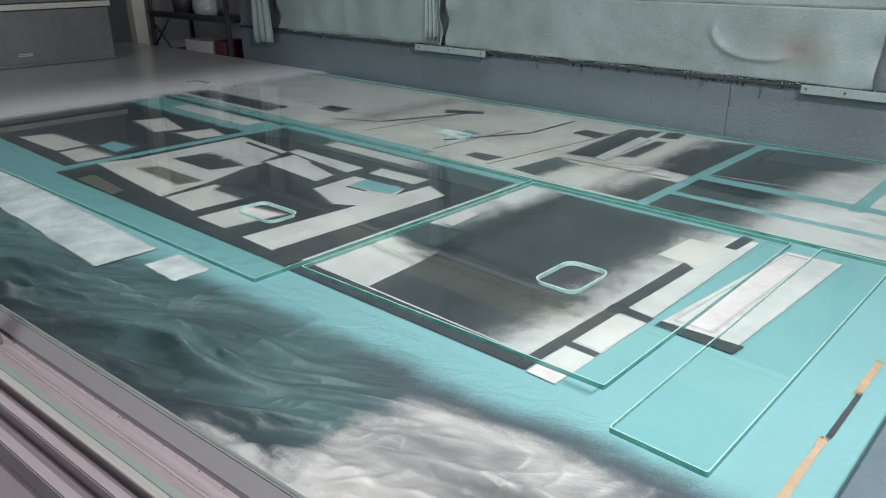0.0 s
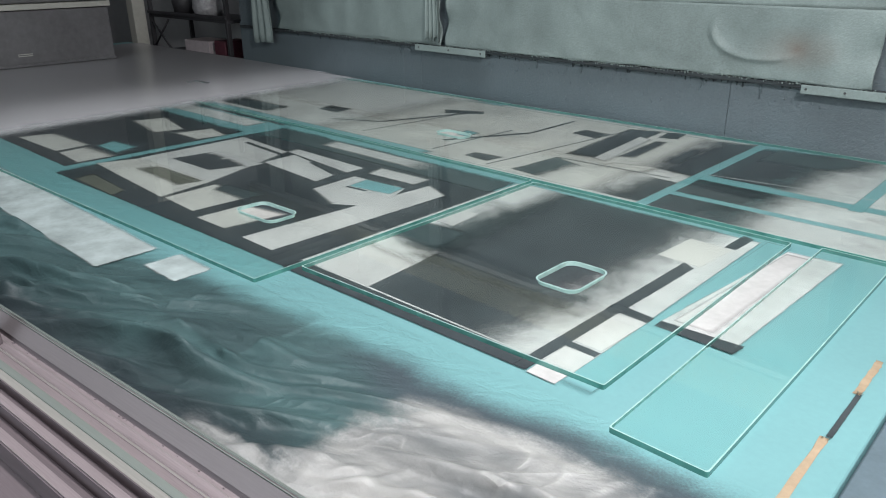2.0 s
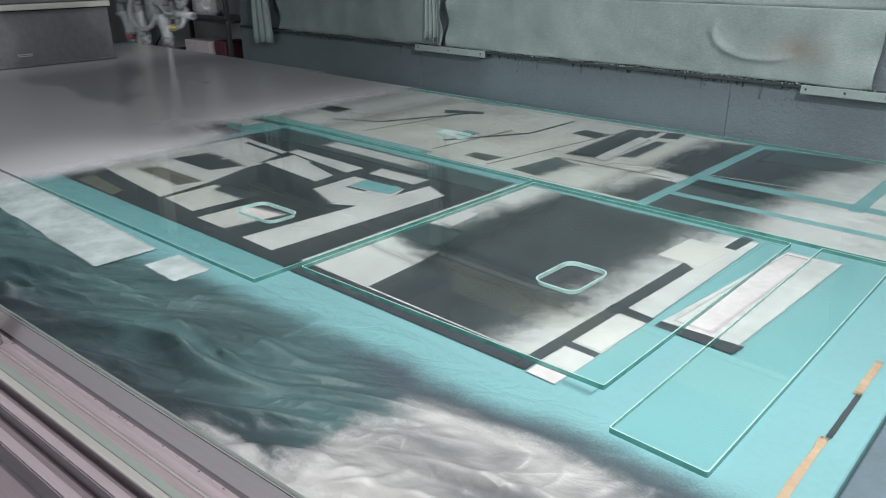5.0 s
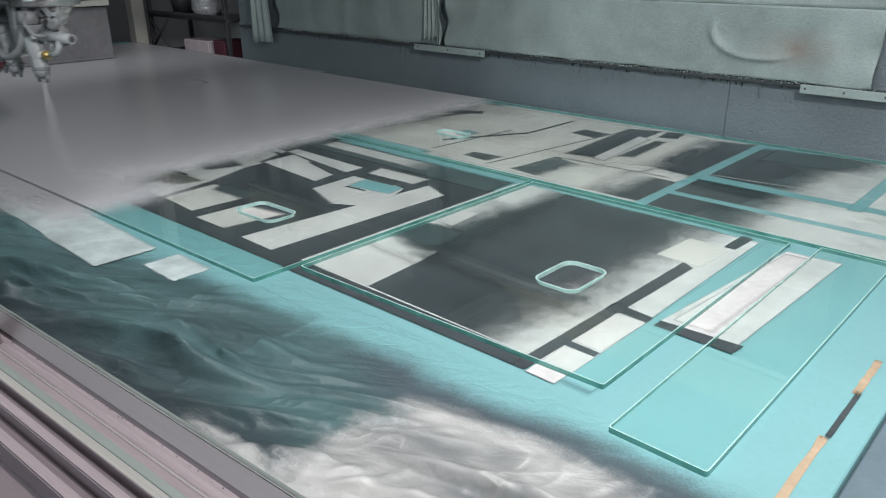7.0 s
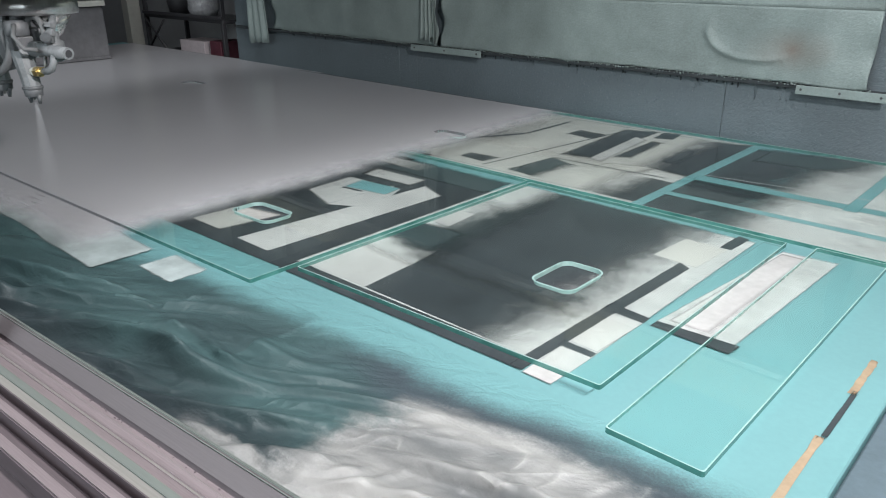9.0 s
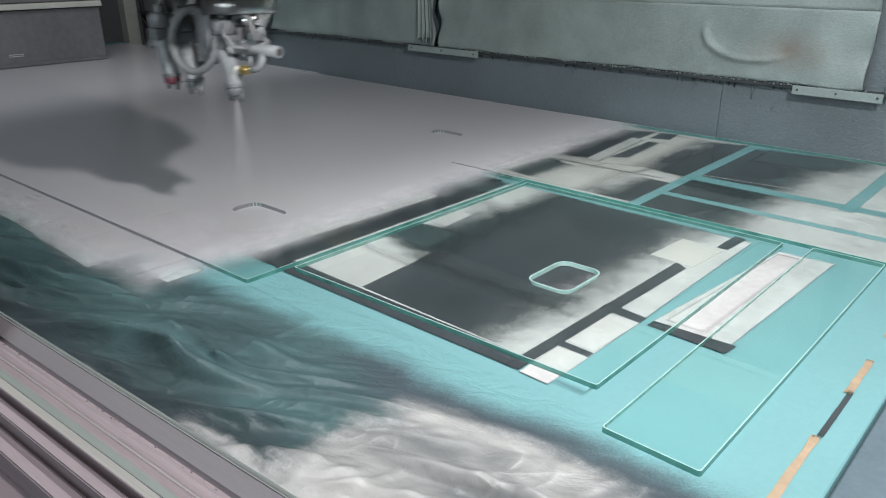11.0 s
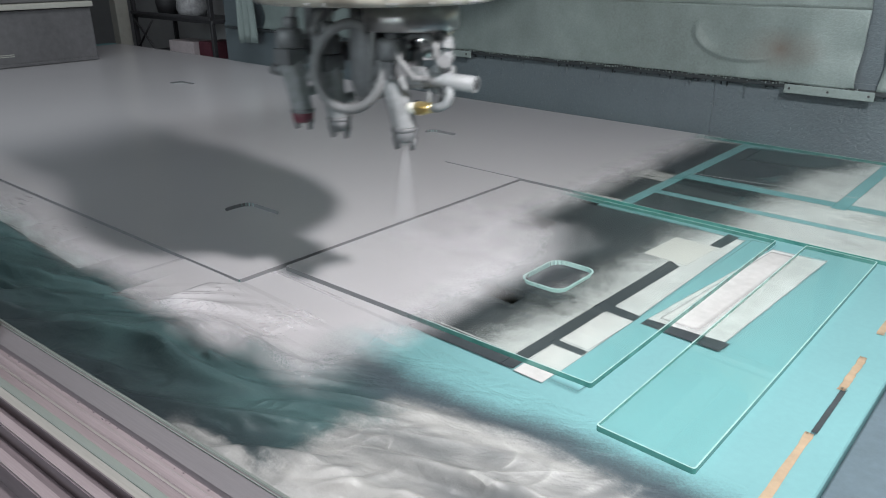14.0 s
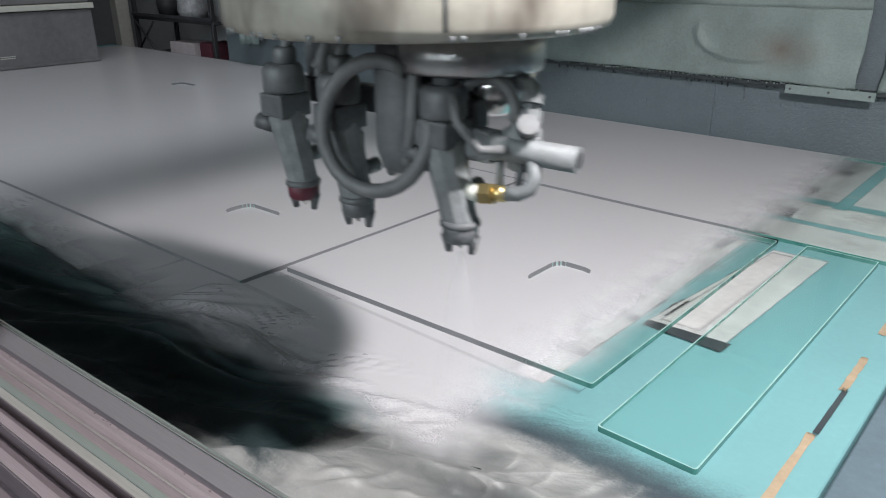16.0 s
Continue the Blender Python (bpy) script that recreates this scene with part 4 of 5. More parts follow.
# ---- window track in the foreground ----
def window_track():
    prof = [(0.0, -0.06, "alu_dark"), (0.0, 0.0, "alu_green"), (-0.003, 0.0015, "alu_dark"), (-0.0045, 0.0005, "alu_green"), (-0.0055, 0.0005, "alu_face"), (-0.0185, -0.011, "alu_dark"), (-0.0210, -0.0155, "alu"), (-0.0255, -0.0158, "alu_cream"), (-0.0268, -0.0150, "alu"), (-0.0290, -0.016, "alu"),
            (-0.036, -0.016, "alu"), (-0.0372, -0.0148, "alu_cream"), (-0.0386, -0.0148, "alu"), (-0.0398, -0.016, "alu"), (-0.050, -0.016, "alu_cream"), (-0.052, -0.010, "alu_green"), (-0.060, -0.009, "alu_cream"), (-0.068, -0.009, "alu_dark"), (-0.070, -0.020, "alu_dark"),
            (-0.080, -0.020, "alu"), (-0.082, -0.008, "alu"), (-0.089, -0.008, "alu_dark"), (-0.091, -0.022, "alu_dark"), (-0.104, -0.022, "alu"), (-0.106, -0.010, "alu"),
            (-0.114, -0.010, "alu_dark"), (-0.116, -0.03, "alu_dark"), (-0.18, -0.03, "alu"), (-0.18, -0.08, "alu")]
    ob = empty("window_1", -0.69, 0.240, 1.10)
    ob.rotation_euler = (0, 0, radians(4.4))
    tagged(ob, "aluminium sliding-window track with worn lavender-grey grooves", "window", kind="structure")
    groups = []
    for a, b in zip(prof, prof[1:]):
        if groups and groups[-1][0] == a[2]:
            groups[-1][1].append(b[:2])
        else:
            groups.append((a[2], [a[:2], b[:2]]))
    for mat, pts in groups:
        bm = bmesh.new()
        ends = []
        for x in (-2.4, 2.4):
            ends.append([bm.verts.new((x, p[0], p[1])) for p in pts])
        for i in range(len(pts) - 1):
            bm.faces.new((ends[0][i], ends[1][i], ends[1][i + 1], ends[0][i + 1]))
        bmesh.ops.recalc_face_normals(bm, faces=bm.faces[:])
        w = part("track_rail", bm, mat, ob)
        md = w.modifiers.new("thick", "SOLIDIFY")
        md.thickness, md.offset = 0.0015, -1
    grit = bmesh.new()
    rng = random.Random(31)
    for k in range(170):
        x = rng.gauss(-0.10, 0.22) if k % 3 else rng.uniform(-1.2, 0.8)
        q = rng.gauss(-0.0212, 0.0010) if k % 4 else rng.uniform(-0.048, -0.030)
        r = rng.uniform(0.0003, 0.0009)
        bmesh.ops.create_icosphere(grit, subdivisions=1, radius=r, matrix=Matrix.LocRotScale((x, q, -0.0150), None, (rng.uniform(1, 2.4), 1, 0.7)))
    tagged(part("grit", grit, "alu_dark", ob), kind="stuff")
    part("sash_post", box(-0.235, -0.058, -0.016, -0.196, -0.030, 0.16, 0.003), "alu_dark", ob)
    sill = tagged(part("wall_sill", box(-2.4, -0.12, -1.10, 2.4, -0.02, -0.09), "outer"), "plain grey wall below the window", "wall", kind="structure")
    sill.matrix_world = ob.matrix_basis.copy()


window_track()


# ---- spraying machine ----
def arc(c, r, a0, a1, u, v, n=14):
    c, u, v = Vector(c), Vector(u), Vector(v)
    return [c + r * (math.cos(radians(a0 + (a1 - a0) * k / n)) * u + math.sin(radians(a0 + (a1 - a0) * k / n)) * v) for k in range(n + 1)]


def spray_gun(parent, x, y, z, cap, lean=-0.020):
    """One automatic gun, its nozzle tip at (x, y, z)."""
    for s in (-1, 1):
        part("nozzle_horn", tube([(x + s * 0.0105, y + s * 0.004, z - 0.004), (x + s * 0.0125, y + s * 0.005, z + 0.014)], [0.0032, 0.006], 8), "gun_dark", parent)
    part("air_cap", lathe([(0.0135, z + 0.008), (0.0165, z + 0.011), (0.0175, z + 0.023), (0.015, z + 0.026)], 18, x, y), cap, parent)
    part("nozzle_tip", lathe([(0.002, z + 0.001), (0.004, z + 0.009)], 10, x, y), "steel", parent)
    body = tube([(x, y, z + 0.026), (x + lean * 0.3, y, z + 0.048), (x + lean, y, z + 0.098)], [0.0165, 0.017, 0.0205], 10, None, True, False)
    part("gun_body", body, "gun", parent)
    part("gun_neck", tube([(x + lean * 0.5, y + 0.004, z + 0.050), (x + lean * 0.9, y + 0.004, z + 0.090)], [0.014, 0.019], 8, None, True, False), "gun_dark", parent)
    part("cap_ring", lathe([(0.0178, z + 0.0235), (0.0190, z + 0.0245), (0.0190, z + 0.0285), (0.0172, z + 0.0300)], 20, x, y), "gun_dark", parent)
    part("gun_cap", lathe([(0.012, z + 0.1521), (0.0125, z + 0.153), (0.0125, z + 0.166), (0.010, z + 0.169)], 14, x + lean, y + 0.004), "gun_dark", parent)
    part("gun_head", box(x + lean - 0.019, y - 0.020, z + 0.097, x + lean + 0.019, y + 0.020, z + 0.122, 0.003), "gun_dark", parent)
    part("gun_cylinder", lathe([(0.0205, z + 0.1225), (0.022, z + 0.125), (0.022, z + 0.146), (0.018, z + 0.152)], 18, x + lean, y), "gun_dark", parent)
    part("air_line", tube([(x + lean, y, z + 0.150), (x + lean * 0.8, y + 0.010, z + 0.185), (x + lean * 0.2, y + 0.03, z + 0.197)], 0.006, 8), "hose", parent)
    part("side_knob", tube([(x + lean - 0.016, y - 0.006, z + 0.084), (x + lean - 0.034, y - 0.012, z + 0.089)], [0.008, 0.0095], 10), "gun_dark", parent)
    part("fluid_inlet", tube([(x + lean * 0.4, y + 0.012, z + 0.052), (x + lean * 0.4 + 0.004, y + 0.034, z + 0.055)], 0.008, 10), "gun", parent)


def spray_head():
    ob = tagged(empty("spraying_machine", -3.15, 1.0, Z0 + 0.34), "grey paint-crusted reciprocating unit with three spray guns and hoses", "spraying machine")
    for x, y, z, cap in ((0, 0, 0, "gun_dark"), (-0.130, -0.012, 0.0, "gun_dark"), (-0.212, -0.018, 0.003, "red")):
        spray_gun(ob, x, y, z, cap)
    part("mount_bar", box(-0.26, 0.021, 0.108, 0.0, 0.042, 0.135, 0.004), "gun_dark", ob)
    for x in (-0.235, -0.07):
        part("hanger", box(x - 0.012, 0.024, 0.1355, x + 0.012, 0.038, 0.198, 0.002), "gun_dark", ob)
    part("drum", lathe([(0.020, 0.062), (0.027, 0.066), (0.032, 0.085), (0.032, 0.165), (0.028, 0.1985)], 24, -0.076, 0.012), "gun_dark", ob, "dark drum between the guns")
    part("hose", tube(arc((-0.080, -0.030, 0.110), 0.060, 60, 372, (0.95, 0.25, 0), (0, 0.15, 1), 22), 0.0075, 10), "hose", ob)
    part("hose", tube(arc((-0.150, 0.01, 0.150), 0.048, 10, 190, (1, 0.1, 0), (0, 0.15, 1)), 0.007, 10), "hose", ob)
    part("hose", tube([(-0.20, 0.0, 0.15), (-0.19, 0.03, 0.185), (-0.15, 0.05, 0.195), (-0.12, 0.06, 0.16)], 0.006, 8), "hose", ob)
    part("hose", tube([(-0.06, 0.02, 0.197), (-0.045, -0.01, 0.17), (-0.04, -0.02, 0.12), (-0.055, -0.01, 0.08), (-0.09, 0.0, 0.06)], 0.006, 8), "hose", ob)
    p = part("side_pipe", tube([(0.0, 0.016, 0.098), (0.035, 0.027, 0.097), (0.098, 0.042, 0.094)], [0.015, 0.0115, 0.0115], 14), "gun", ob, "open grey pipe stub")
    part("pipe_mouth", tube([(0.0975, 0.0419, 0.0940), (0.0992, 0.0423, 0.0939)], 0.0070, 12), "black", p)
    part("collar", lathe([(0.070, 0.160), (0.072, 0.163), (0.072, 0.1985)], 40, -0.035, 0.052), "steel", ob, "bright turned steel collar")
    part("cone_flange", lathe([(0.012, 0.118), (0.018, 0.122), (0.040, 0.1595)], 28, -0.008, 0.060), "chrome", ob, "shiny conical adapter")
    part("feed_pipe", tube([(0.030, 0.050, 0.155), (0.046, 0.044, 0.150), (0.052, 0.036, 0.135), (0.054, 0.030, 0.112)], 0.0072, 10), "gun", ob, "bent grey feed pipe")
    for z in (0.128, 0.143):
        part("pipe_nut", tube([(0.0535, 0.032, z - 0.004), (0.0525, 0.035, z + 0.004)], 0.0100, 6, None, True, False), "gun", ob)
    part("hose", tube(arc((0.012, 0.020, 0.128), 0.030, -10, 200, (0.98, 0.2, 0), (0, 0.1, 1), 14), 0.0055, 8), "hose", ob)
    part("regulator", lathe([(0.010, 0.075), (0.014, 0.078), (0.014, 0.092), (0.018, 0.096), (0.018, 0.112), (0.011, 0.116), (0.011, 0.131)], 14, 0.038, 0.042), "gun", ob)
    part("clamp_plate", box(-0.030, 0.014, 0.082, 0.022, 0.034, 0.112, 0.004), "gun", ob)
    part("tie_rod", tube([(0.030, 0.020, 0.060), (0.026, 0.026, 0.092)], 0.0035, 8), "gun", ob)
    part("tie_rod", tube([(0.048, 0.024, 0.064), (0.046, 0.032, 0.092)], 0.0035, 8), "gun_dark", ob)
    part("regulator_arm", box(0.016, 0.030, 0.094, 0.060, 0.042, 0.110, 0.003), "gun", ob)
    part("valve_knob", tube([(0.052, 0.028, 0.115), (0.060, 0.020, 0.124)], [0.008, 0.010], 10), "gun_dark", ob)
    part("elbow", tube([(0.042, 0.012, 0.060), (0.054, 0.016, 0.061), (0.063, 0.020, 0.066), (0.065, 0.024, 0.076), (0.060, 0.030, 0.092)], 0.0068, 10), "gun", ob)
    part("brass_nut", tube([(0.020, 0.006, 0.057), (0.032, 0.009, 0.0585)], 0.0105, 6, None, True, False), "brass", ob, "bright brass hex nut")
    part("brass_tail", tube([(0.032, 0.009, 0.0585), (0.043, 0.012, 0.060)], 0.0075, 10), "brass", ob)
    part("white_fitting", tube([(0.004, 0.004, 0.057), (0.020, 0.006, 0.057)], 0.0085, 10), "beige", ob)
    part("cable", tube([(0.00, -0.01, 0.145), (0.014, -0.02, 0.125), (0.030, -0.01, 0.102), (0.040, 0.01, 0.100)], 0.0045, 8), "hose", ob)
    housing = part("housing", lathe([(0.10, 0.1988), (0.164, 0.199), (0.173, 0.202), (0.176, 0.210), (0.176, 0.25), (0.12, 0.39)], 72, -0.068, 0.020), "housing", ob, "worn beige round housing with brown smears")
    for deg in (-118, -40, 62, 150):
        c, k = math.cos(radians(deg)), math.sin(radians(deg))
        part("seam_strip", tube([(-0.068 + 0.1758 * c, 0.020 + 0.1758 * k, 0.208), (-0.068 + 0.1758 * c, 0.020 + 0.1758 * k, 0.249)], 0.0016, 6), "gun_dark", housing, "dark joint in the housing")
    drips = bmesh.new()
    rng = random.Random(5)
    for k in range(36):
        deg = rng.uniform(0, 360)
        c, q = math.cos(radians(deg)), math.sin(radians(deg))
        l = rng.uniform(0.0002, 0.002)
        tube([(-0.068 + 0.173 * c, 0.020 + 0.173 * q, 0.205), (-0.068 + 0.173 * c, 0.020 + 0.173 * q, 0.2005 - l)], [0.0022, 0.0008], 6, drips)
    tagged(part("paint_drips", drips, "gun", housing, "hardened grey paint drips along the rim"), kind="stuff")
    part("carriage", box(-0.27, -0.11, 0.391, -0.01, 0.09, 0.50, 0.012), "cabinet", ob)
    part("mast", lathe([(0.030, 0.501), (0.030, 0.538)], 20, -0.068, 0.0), "cabinet", ob)
    # drifting mist below the spraying nozzle, in loose shells
    for w in (0.5, 1.0):
        bm = bmesh.new()
        lay = bm.verts.layers.float.new("cover")
        rings = []
        for k in range(8):
            f = k / 7
            z, rx, ry = -0.004 - 0.29 * f, 0.003 + 0.062 * f * w, 0.003 + 0.030 * f * w
            ring = []
            for q in range(20):
                v = bm.verts.new((rx * math.cos(q * math.tau / 20), ry * math.sin(q * math.tau / 20), z))
                v[lay] = (1 - f) ** 1.5 * 0.6
                ring.append(v)
            rings.append(ring)
        for a, b in zip(rings, rings[1:]):
            for q in range(20):
                bm.faces.new((a[q], a[(q + 1) % 20], b[(q + 1) % 20], b[q])).smooth = True
        part("paint_mist", bm, "mist", ob, "thin cone of grey paint mist").visible_shadow = False
    return ob


def gantry():
    ob = tagged(empty("gantry_bridge", -3.15, 1.3, Z0 + 0.91), "unseen grey bridge above the spray head, widened to shade the table's far end", "gantry")
    # out of view; its width is set to block light from the far left
    part("beam", box(-1.5, -1.15, 0.0, 0.05, 1.12, 0.16, 0.01), "cabinet", ob)
    part("slide_rail", box(-0.10, -1.1, -0.03, -0.03, 1.1, -0.001, 0.003), "steel", ob)
    return ob


head = spray_head()
bridge = gantry()

# ---- the coat that grows pass by pass ----
# start, end, place of the stroke along the table, from the near side or the wall side
STROKES = [(0.10, 0.95, -3.15, 1), (1.30, 2.05, -2.98, -1), (2.50, 3.25, -2.72, 1), (3.65, 4.35, -2.52, -1), (4.80, 5.55, -2.26, 1),
           (5.95, 6.60, -2.03, -1), (7.00, 7.75, -1.82, 1), (8.15, 8.90, -1.65, -1), (9.35, 10.05, -1.48, 1), (10.45, 11.20, -1.30, -1),
           (11.55, 12.35, -1.12, 1), (12.70, 13.45, -0.97, -1), (13.88, 14.62, -0.79, 1), (15.12, 15.92, -0.54, -1)]
coat = tagged(empty("paint_coat", 0, 0, 0), "fresh even grey spray coat spreading over the glass", "paint coat")
PIECES = []


NEAR_SOFT = 0.15
COATED = list(PANES.values()) + [(-5.0, 1.60, -1.45, 1.66)]
CUTS = []
for hx0, hy0, hx1, hy1 in HOLES.values():
    for ix, iy in ((0.0, 0.022), (0.0022, 0.0125), (0.0065, 0.0065), (0.0125, 0.0022), (0.022, 0.0)):
        CUTS.append((hx0 + ix, hy0 + iy, hx1 - ix, hy1 - iy))


def coat_piece(x0, x1, y0, y1, z, soft_in, soft_out, ys, ye, panes, front=0):
    """One rigid strip of wet paint, clipped to the panes where it lies on glass."""
    step = (y1 - y0) * 1.3
    lo, hi = (y0 - step if front < 0 else y0), (y1 + step if front > 0 else y1)
    lo, hi = max(lo, ys), min(hi, ye)
    inner = (y0, y1)
    y0, y1 = lo, hi
    xs = {x0, x1, x0 + soft_in, x1 - soft_out, x1 - soft_out * 0.5}
    yy = {y0, y1, *inner}
    for a, b in ((ys, ys + NEAR_SOFT), (ye - 0.03, ye)):
        yy |= {v for v in (a, b) if y0 < v < y1}
    holes = CUTS
    if not panes:
        xs |= {x0 + 0.0125 * i for i in range(1, int((x1 - x0) / 0.0125)) if y0 < 0.78}
        yy |= {y0 + 0.0125 * i for i in range(1, int((y1 - y0) / 0.0125)) if y0 + 0.0125 * i < 0.80}
    if panes:
        for r in COATED + holes:
            xs |= {v for v in (r[0], r[2]) if x0 < v < x1}
            yy |= {v for v in (r[1], r[3]) if y0 < v < y1}
    xs, yy = sorted(xs), sorted(yy)
    bm = bmesh.new()
    lay = bm.verts.layers.float.new("cover")
    made, cells = {}, set()

    def vert(i, j):
        if (i, j) not in made:
            x, y = xs[i], yy[j]
            c = min(1, (x - x0) / soft_in if soft_in else 1, (x1 - x) / soft_out, max(0, (y - ys) / NEAR_SOFT), max(0, (ye - y) / 0.03))
            if front > 0 and y > inner[1]:
                c = min(c, max(0, 1 - (y - inner[1]) / step))
            if front < 0 and y < inner[0]:
                c = min(c, max(0, 1 - (inner[0] - y) / step))
            h = sheet_height(x, y) + 0.0055 + (z - Z0 - 0.0033) if not panes and y < 0.78 else z
            v = bm.verts.new((x, askew(x, y) if panes else y, max(z, h)))
            v[lay] = c
            made[i, j] = v
        return made[i, j]
    for i in range(len(xs) - 1):
        for j in range(len(yy) - 1):
            cx, cy = (xs[i] + xs[i + 1]) / 2, (yy[j] + yy[j + 1]) / 2
            if panes:
                if not any(r[0] < cx < r[2] and r[1] < cy < r[3] for r in COATED):
                    continue
                if any(r[0] < cx < r[2] and r[1] < cy < r[3] for r in holes):
                    continue
            bm.faces.new((vert(i, j), vert(i + 1, j), vert(i + 1, j + 1), vert(i, j + 1)))
            cells.add((i, j))
    if panes:
        # the coat runs down over the panes' edges, in a darker grey for their shade
        def skirt(p, q, dx, dy):
            a, b = vert(*p), vert(*q)
            lo = []
            for v in (a, b):
                w = bm.verts.new((v.co.x + dx, v.co.y + dy, TOP + 0.0006))
                w[lay] = v[lay]
                lo.append(w)
            tops = []
            for v in (a, b):
                w = bm.verts.new((v.co.x + dx, v.co.y + dy, z))
                w[lay] = v[lay]
                tops.append(w)
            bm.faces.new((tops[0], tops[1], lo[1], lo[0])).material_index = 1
            bm.faces.new((a, b, tops[1], tops[0]))
        rims, off = COATED + holes, z - TOP - THICK
        for i, j in sorted(cells):
            if (i, j - 1) not in cells and any(abs(yy[j] - e) < 1e-6 for r in rims for e in (r[1], r[3])):
                skirt((i, j), (i + 1, j), 0, -off)
            if (i, j + 1) not in cells and any(abs(yy[j + 1] - e) < 1e-6 for r in rims for e in (r[1], r[3])):
                skirt((i, j + 1), (i + 1, j + 1), 0, off)
            if (i + 1, j) not in cells and any(abs(xs[i + 1] - e) < 1e-6 for r in rims for e in (r[0], r[2])):
                skirt((i + 1, j), (i + 1, j + 1), off, 0)
            if (i - 1, j) not in cells and any(abs(xs[i] - e) < 1e-6 for r in rims for e in (r[0], r[2])):
                skirt((i, j), (i, j + 1), -off, 0)
    if not bm.faces:
        bm.free()
        return None
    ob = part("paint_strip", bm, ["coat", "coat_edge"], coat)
    ob.visible_shadow = False
    return ob


GLASS_TOP = TOP + THICK
coat_piece(-5.6, -3.20, 0.52, 2.62, GLASS_TOP + 0.0002, 0, 0.16, 0.52, 2.62, True)
coat_piece(-5.6, -3.20, 0.52, 2.62, Z0 + 0.0032, 0, 0.16, 0.52, 2.62, False)
NSEG = 9
for k, (t0, t1, xk, way) in enumerate(STROKES):
    prev = STROKES[k - 1][2] if k else -3.30
    ys, ye = 0.50 + 0.02 * math.sin(k * 2.1), 2.52 + max(0, -0.9 - xk) * 0.0205
    for s in range(NSEG):
        a, b = ys + (ye - ys) * s / NSEG, ys + (ye - ys) * (s + 1) / NSEG
        f = (s + 0.5) / NSEG
        when = t0 - 0.07 + (t1 - t0) * (f if way > 0 else 1 - f)
        for z, panes in ((GLASS_TOP + 0.0004 + 0.00012 * k, True), (Z0 + 0.0033 + 0.00012 * k, False)):
            ob = coat_piece(prev - 0.18, xk + 0.09, a, b, z + 0.000011 * (s if way > 0 else NSEG - 1 - s), 0, 0.23, ys, ye, panes, way)
            if ob:
                PIECES.append((ob, when))


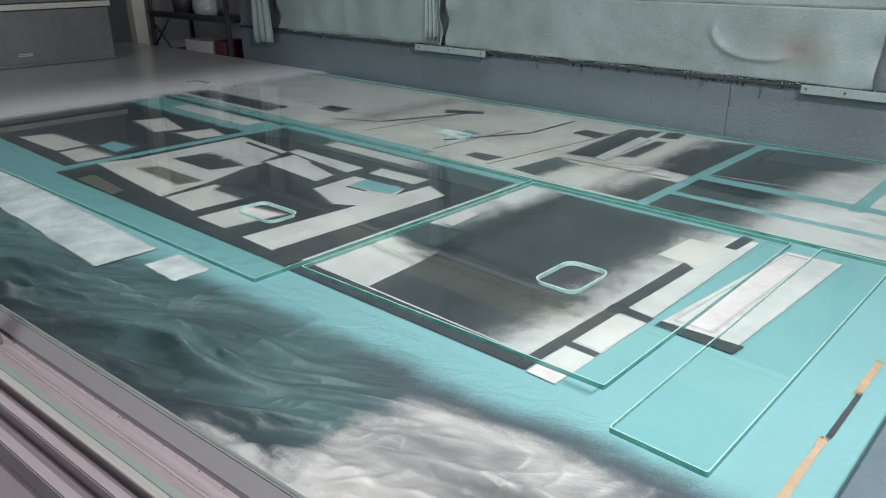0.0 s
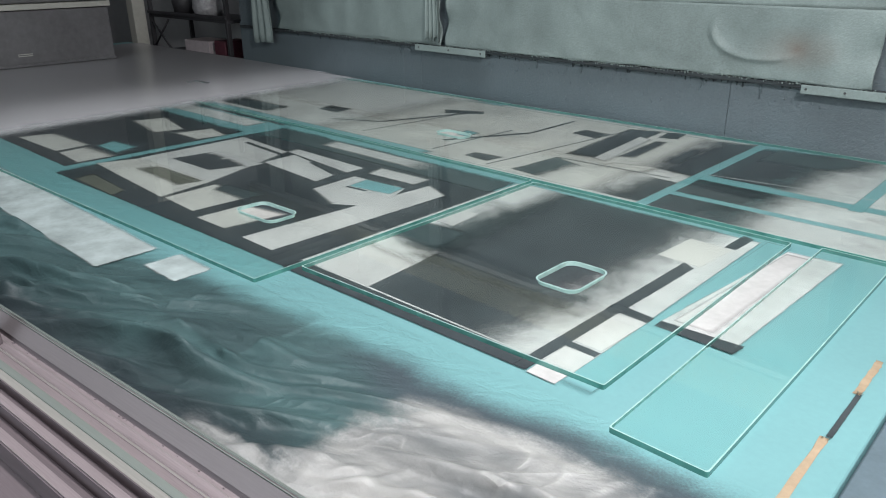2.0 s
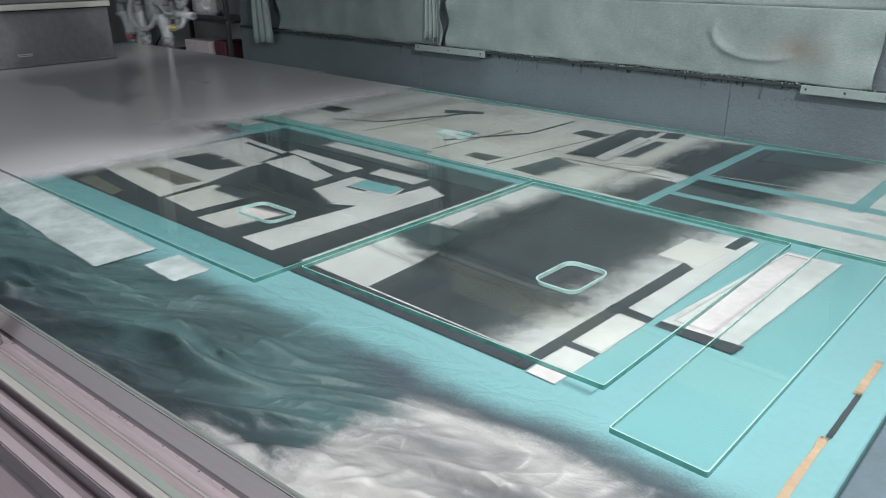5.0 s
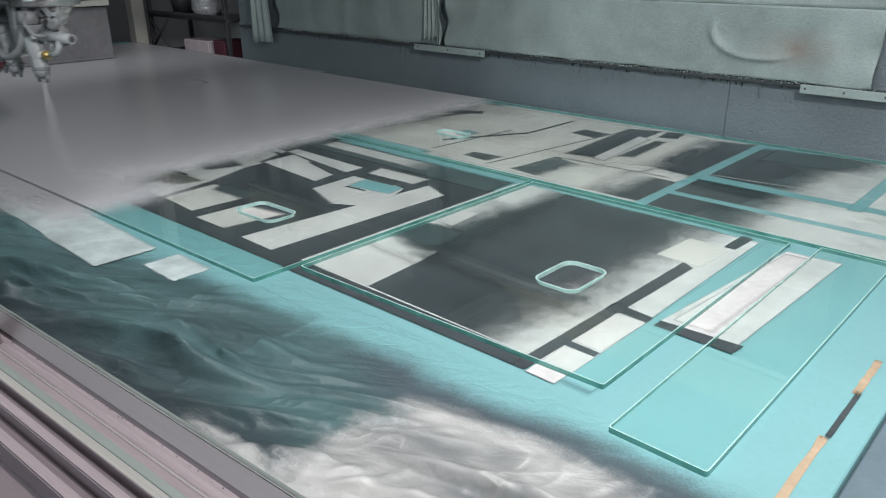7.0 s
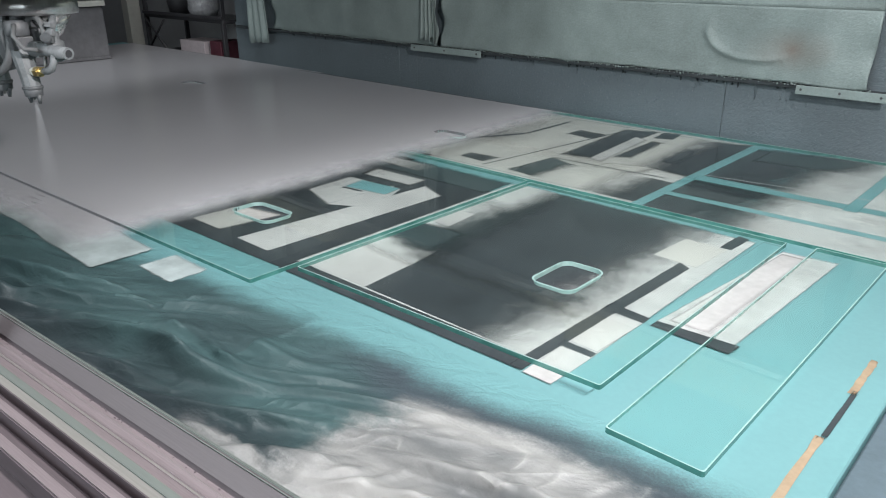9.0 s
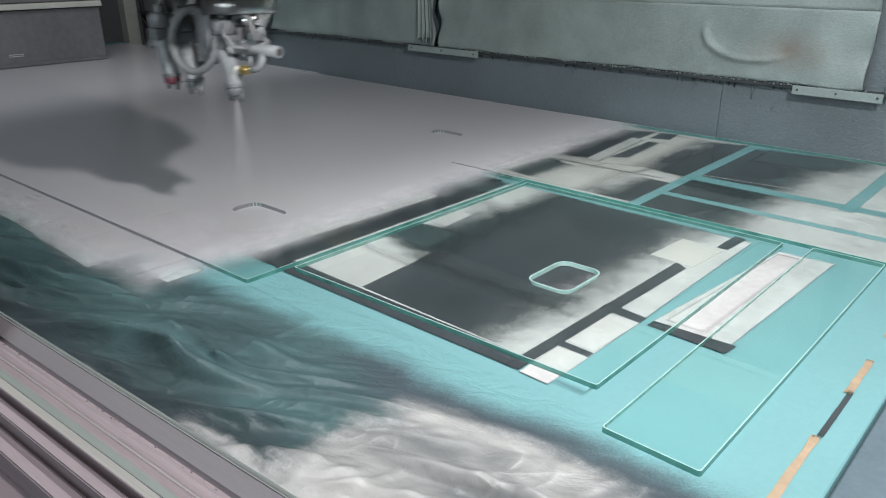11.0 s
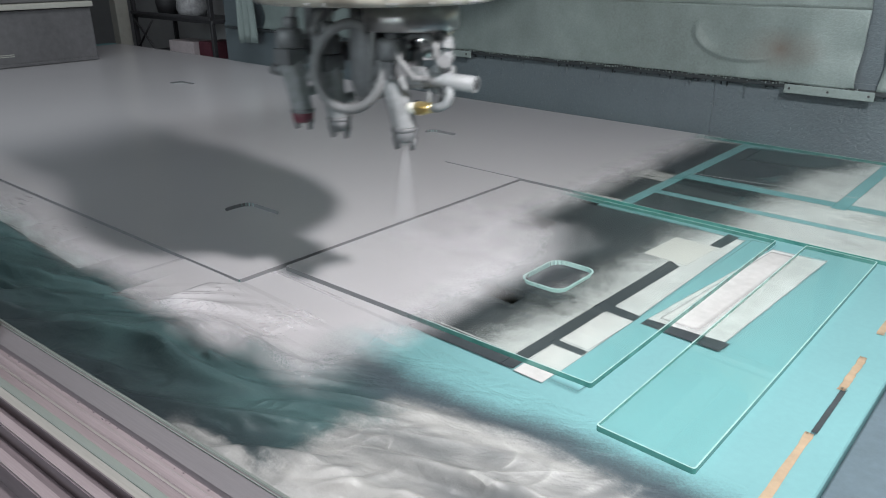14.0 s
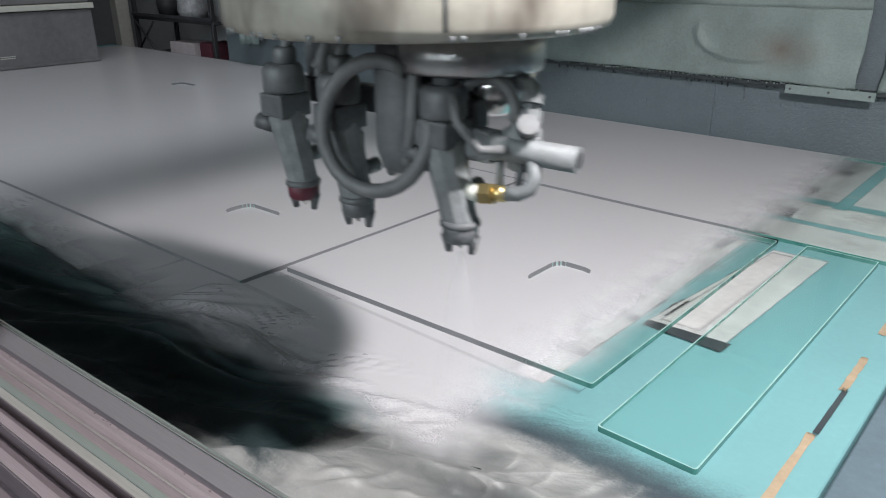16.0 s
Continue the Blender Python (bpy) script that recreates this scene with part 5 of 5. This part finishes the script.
# ---- movement ----
# seconds, place along the table, place across it
HEAD_ROWS = [
    (0.0, -3.15, 0.60), (0.1, -3.15, 0.70), (0.3, -3.15, 1.04), (0.6, -3.15, 1.82), (0.9, -3.12, 2.26), (1.05, -3.08, 2.26), (1.2, -3.03, 2.26), (1.5, -2.99, 1.80),
    (1.8, -2.98, 1.02), (2.0, -2.96, 0.60), (2.2, -2.84, 0.48), (2.4, -2.74, 0.64), (2.5, -2.71, 0.86), (2.7, -2.70, 1.25), (3.0, -2.68, 1.90), (3.3, -2.66, 2.26),
    (3.45, -2.62, 2.26), (3.6, -2.57, 2.26), (3.9, -2.54, 1.53), (4.0, -2.53, 1.24), (4.2, -2.50, 0.76), (4.35, -2.44, 0.52), (4.5, -2.34, 0.48),
    (4.75, -2.27, 0.58), (5.0, -2.26, 1.15), (5.25, -2.25, 1.80), (5.5, -2.22, 2.26), (5.75, -2.12, 2.26), (5.95, -2.04, 2.20), (6.15, -2.02, 1.60),
    (6.3, -2.01, 1.18), (6.5, -2.02, 0.76), (6.65, -1.98, 0.52), (6.8, -1.90, 0.48), (6.95, -1.84, 0.54), (7.1, -1.83, 0.78), (7.3, -1.82, 1.18),
    (7.5, -1.82, 1.62), (7.7, -1.80, 2.07), (7.9, -1.76, 2.26), (8.0, -1.70, 2.26), (8.1, -1.66, 2.26), (8.3, -1.65, 1.83), (8.5, -1.65, 1.41),
    (8.7, -1.64, 0.94), (8.9, -1.62, 0.58), (9.0, -1.57, 0.515), (9.2, -1.50, 0.48), (9.35, -1.48, 0.58), (9.6, -1.48, 1.15), (9.85, -1.47, 1.80),
    (10.05, -1.44, 2.25), (10.25, -1.36, 2.26), (10.45, -1.31, 2.15), (10.7, -1.30, 1.55), (10.95, -1.29, 0.95), (11.15, -1.24, 0.55), (11.3, -1.14, 0.48),
    (11.4, -1.09, 0.48), (11.5, -1.10, 0.51), (11.7, -1.14, 0.85), (11.9, -1.12, 1.21), (12.0, -1.10, 1.42), (12.2, -1.11, 1.93), (12.4, -1.09, 2.20),
    (12.5, -1.05, 2.26), (12.6, -1.00, 2.26), (12.8, -0.98, 2.07), (13.0, -0.97, 1.66), (13.2, -0.98, 1.26), (13.4, -0.94, 0.74), (13.5, -0.90, 0.51),
    (13.6, -0.84, 0.48), (13.7, -0.77, 0.49), (13.8, -0.75, 0.50), (13.9, -0.75, 0.56), (14.0, -0.74, 0.74), (14.1, -0.78, 1.01), (14.3, -0.83, 1.56),
    (14.5, -0.86, 2.12), (14.7, -0.79, 2.26), (14.8, -0.70, 2.26), (14.9, -0.64, 2.26), (15.0, -0.63, 2.26), (15.1, -0.63, 2.16), (15.3, -0.60, 1.60),
    (15.5, -0.60, 1.20), (15.6, -0.59, 0.95), (15.7, -0.59, 0.72), (15.8, -0.58, 0.54), (15.9, -0.53, 0.49), (16.0, -0.42, 0.49)]


def motions():
    walk(head, [(t, pose(x, y, Z0 + 0.34)) for t, x, y in HEAD_ROWS])
    walk(bridge, [(t, pose(x, 1.3, Z0 + 0.91)) for t, x, y in HEAD_ROWS])
    for ob, when in PIECES:
        k = max(2, round(when * FPS)) / FPS
        walk(ob, [(0.0, pose(0, 0, -0.085)), (k - 1 / FPS, pose(0, 0, -0.085)), (k, pose(0, 0, 0)), (16.0, pose(0, 0, 0))])


motions()
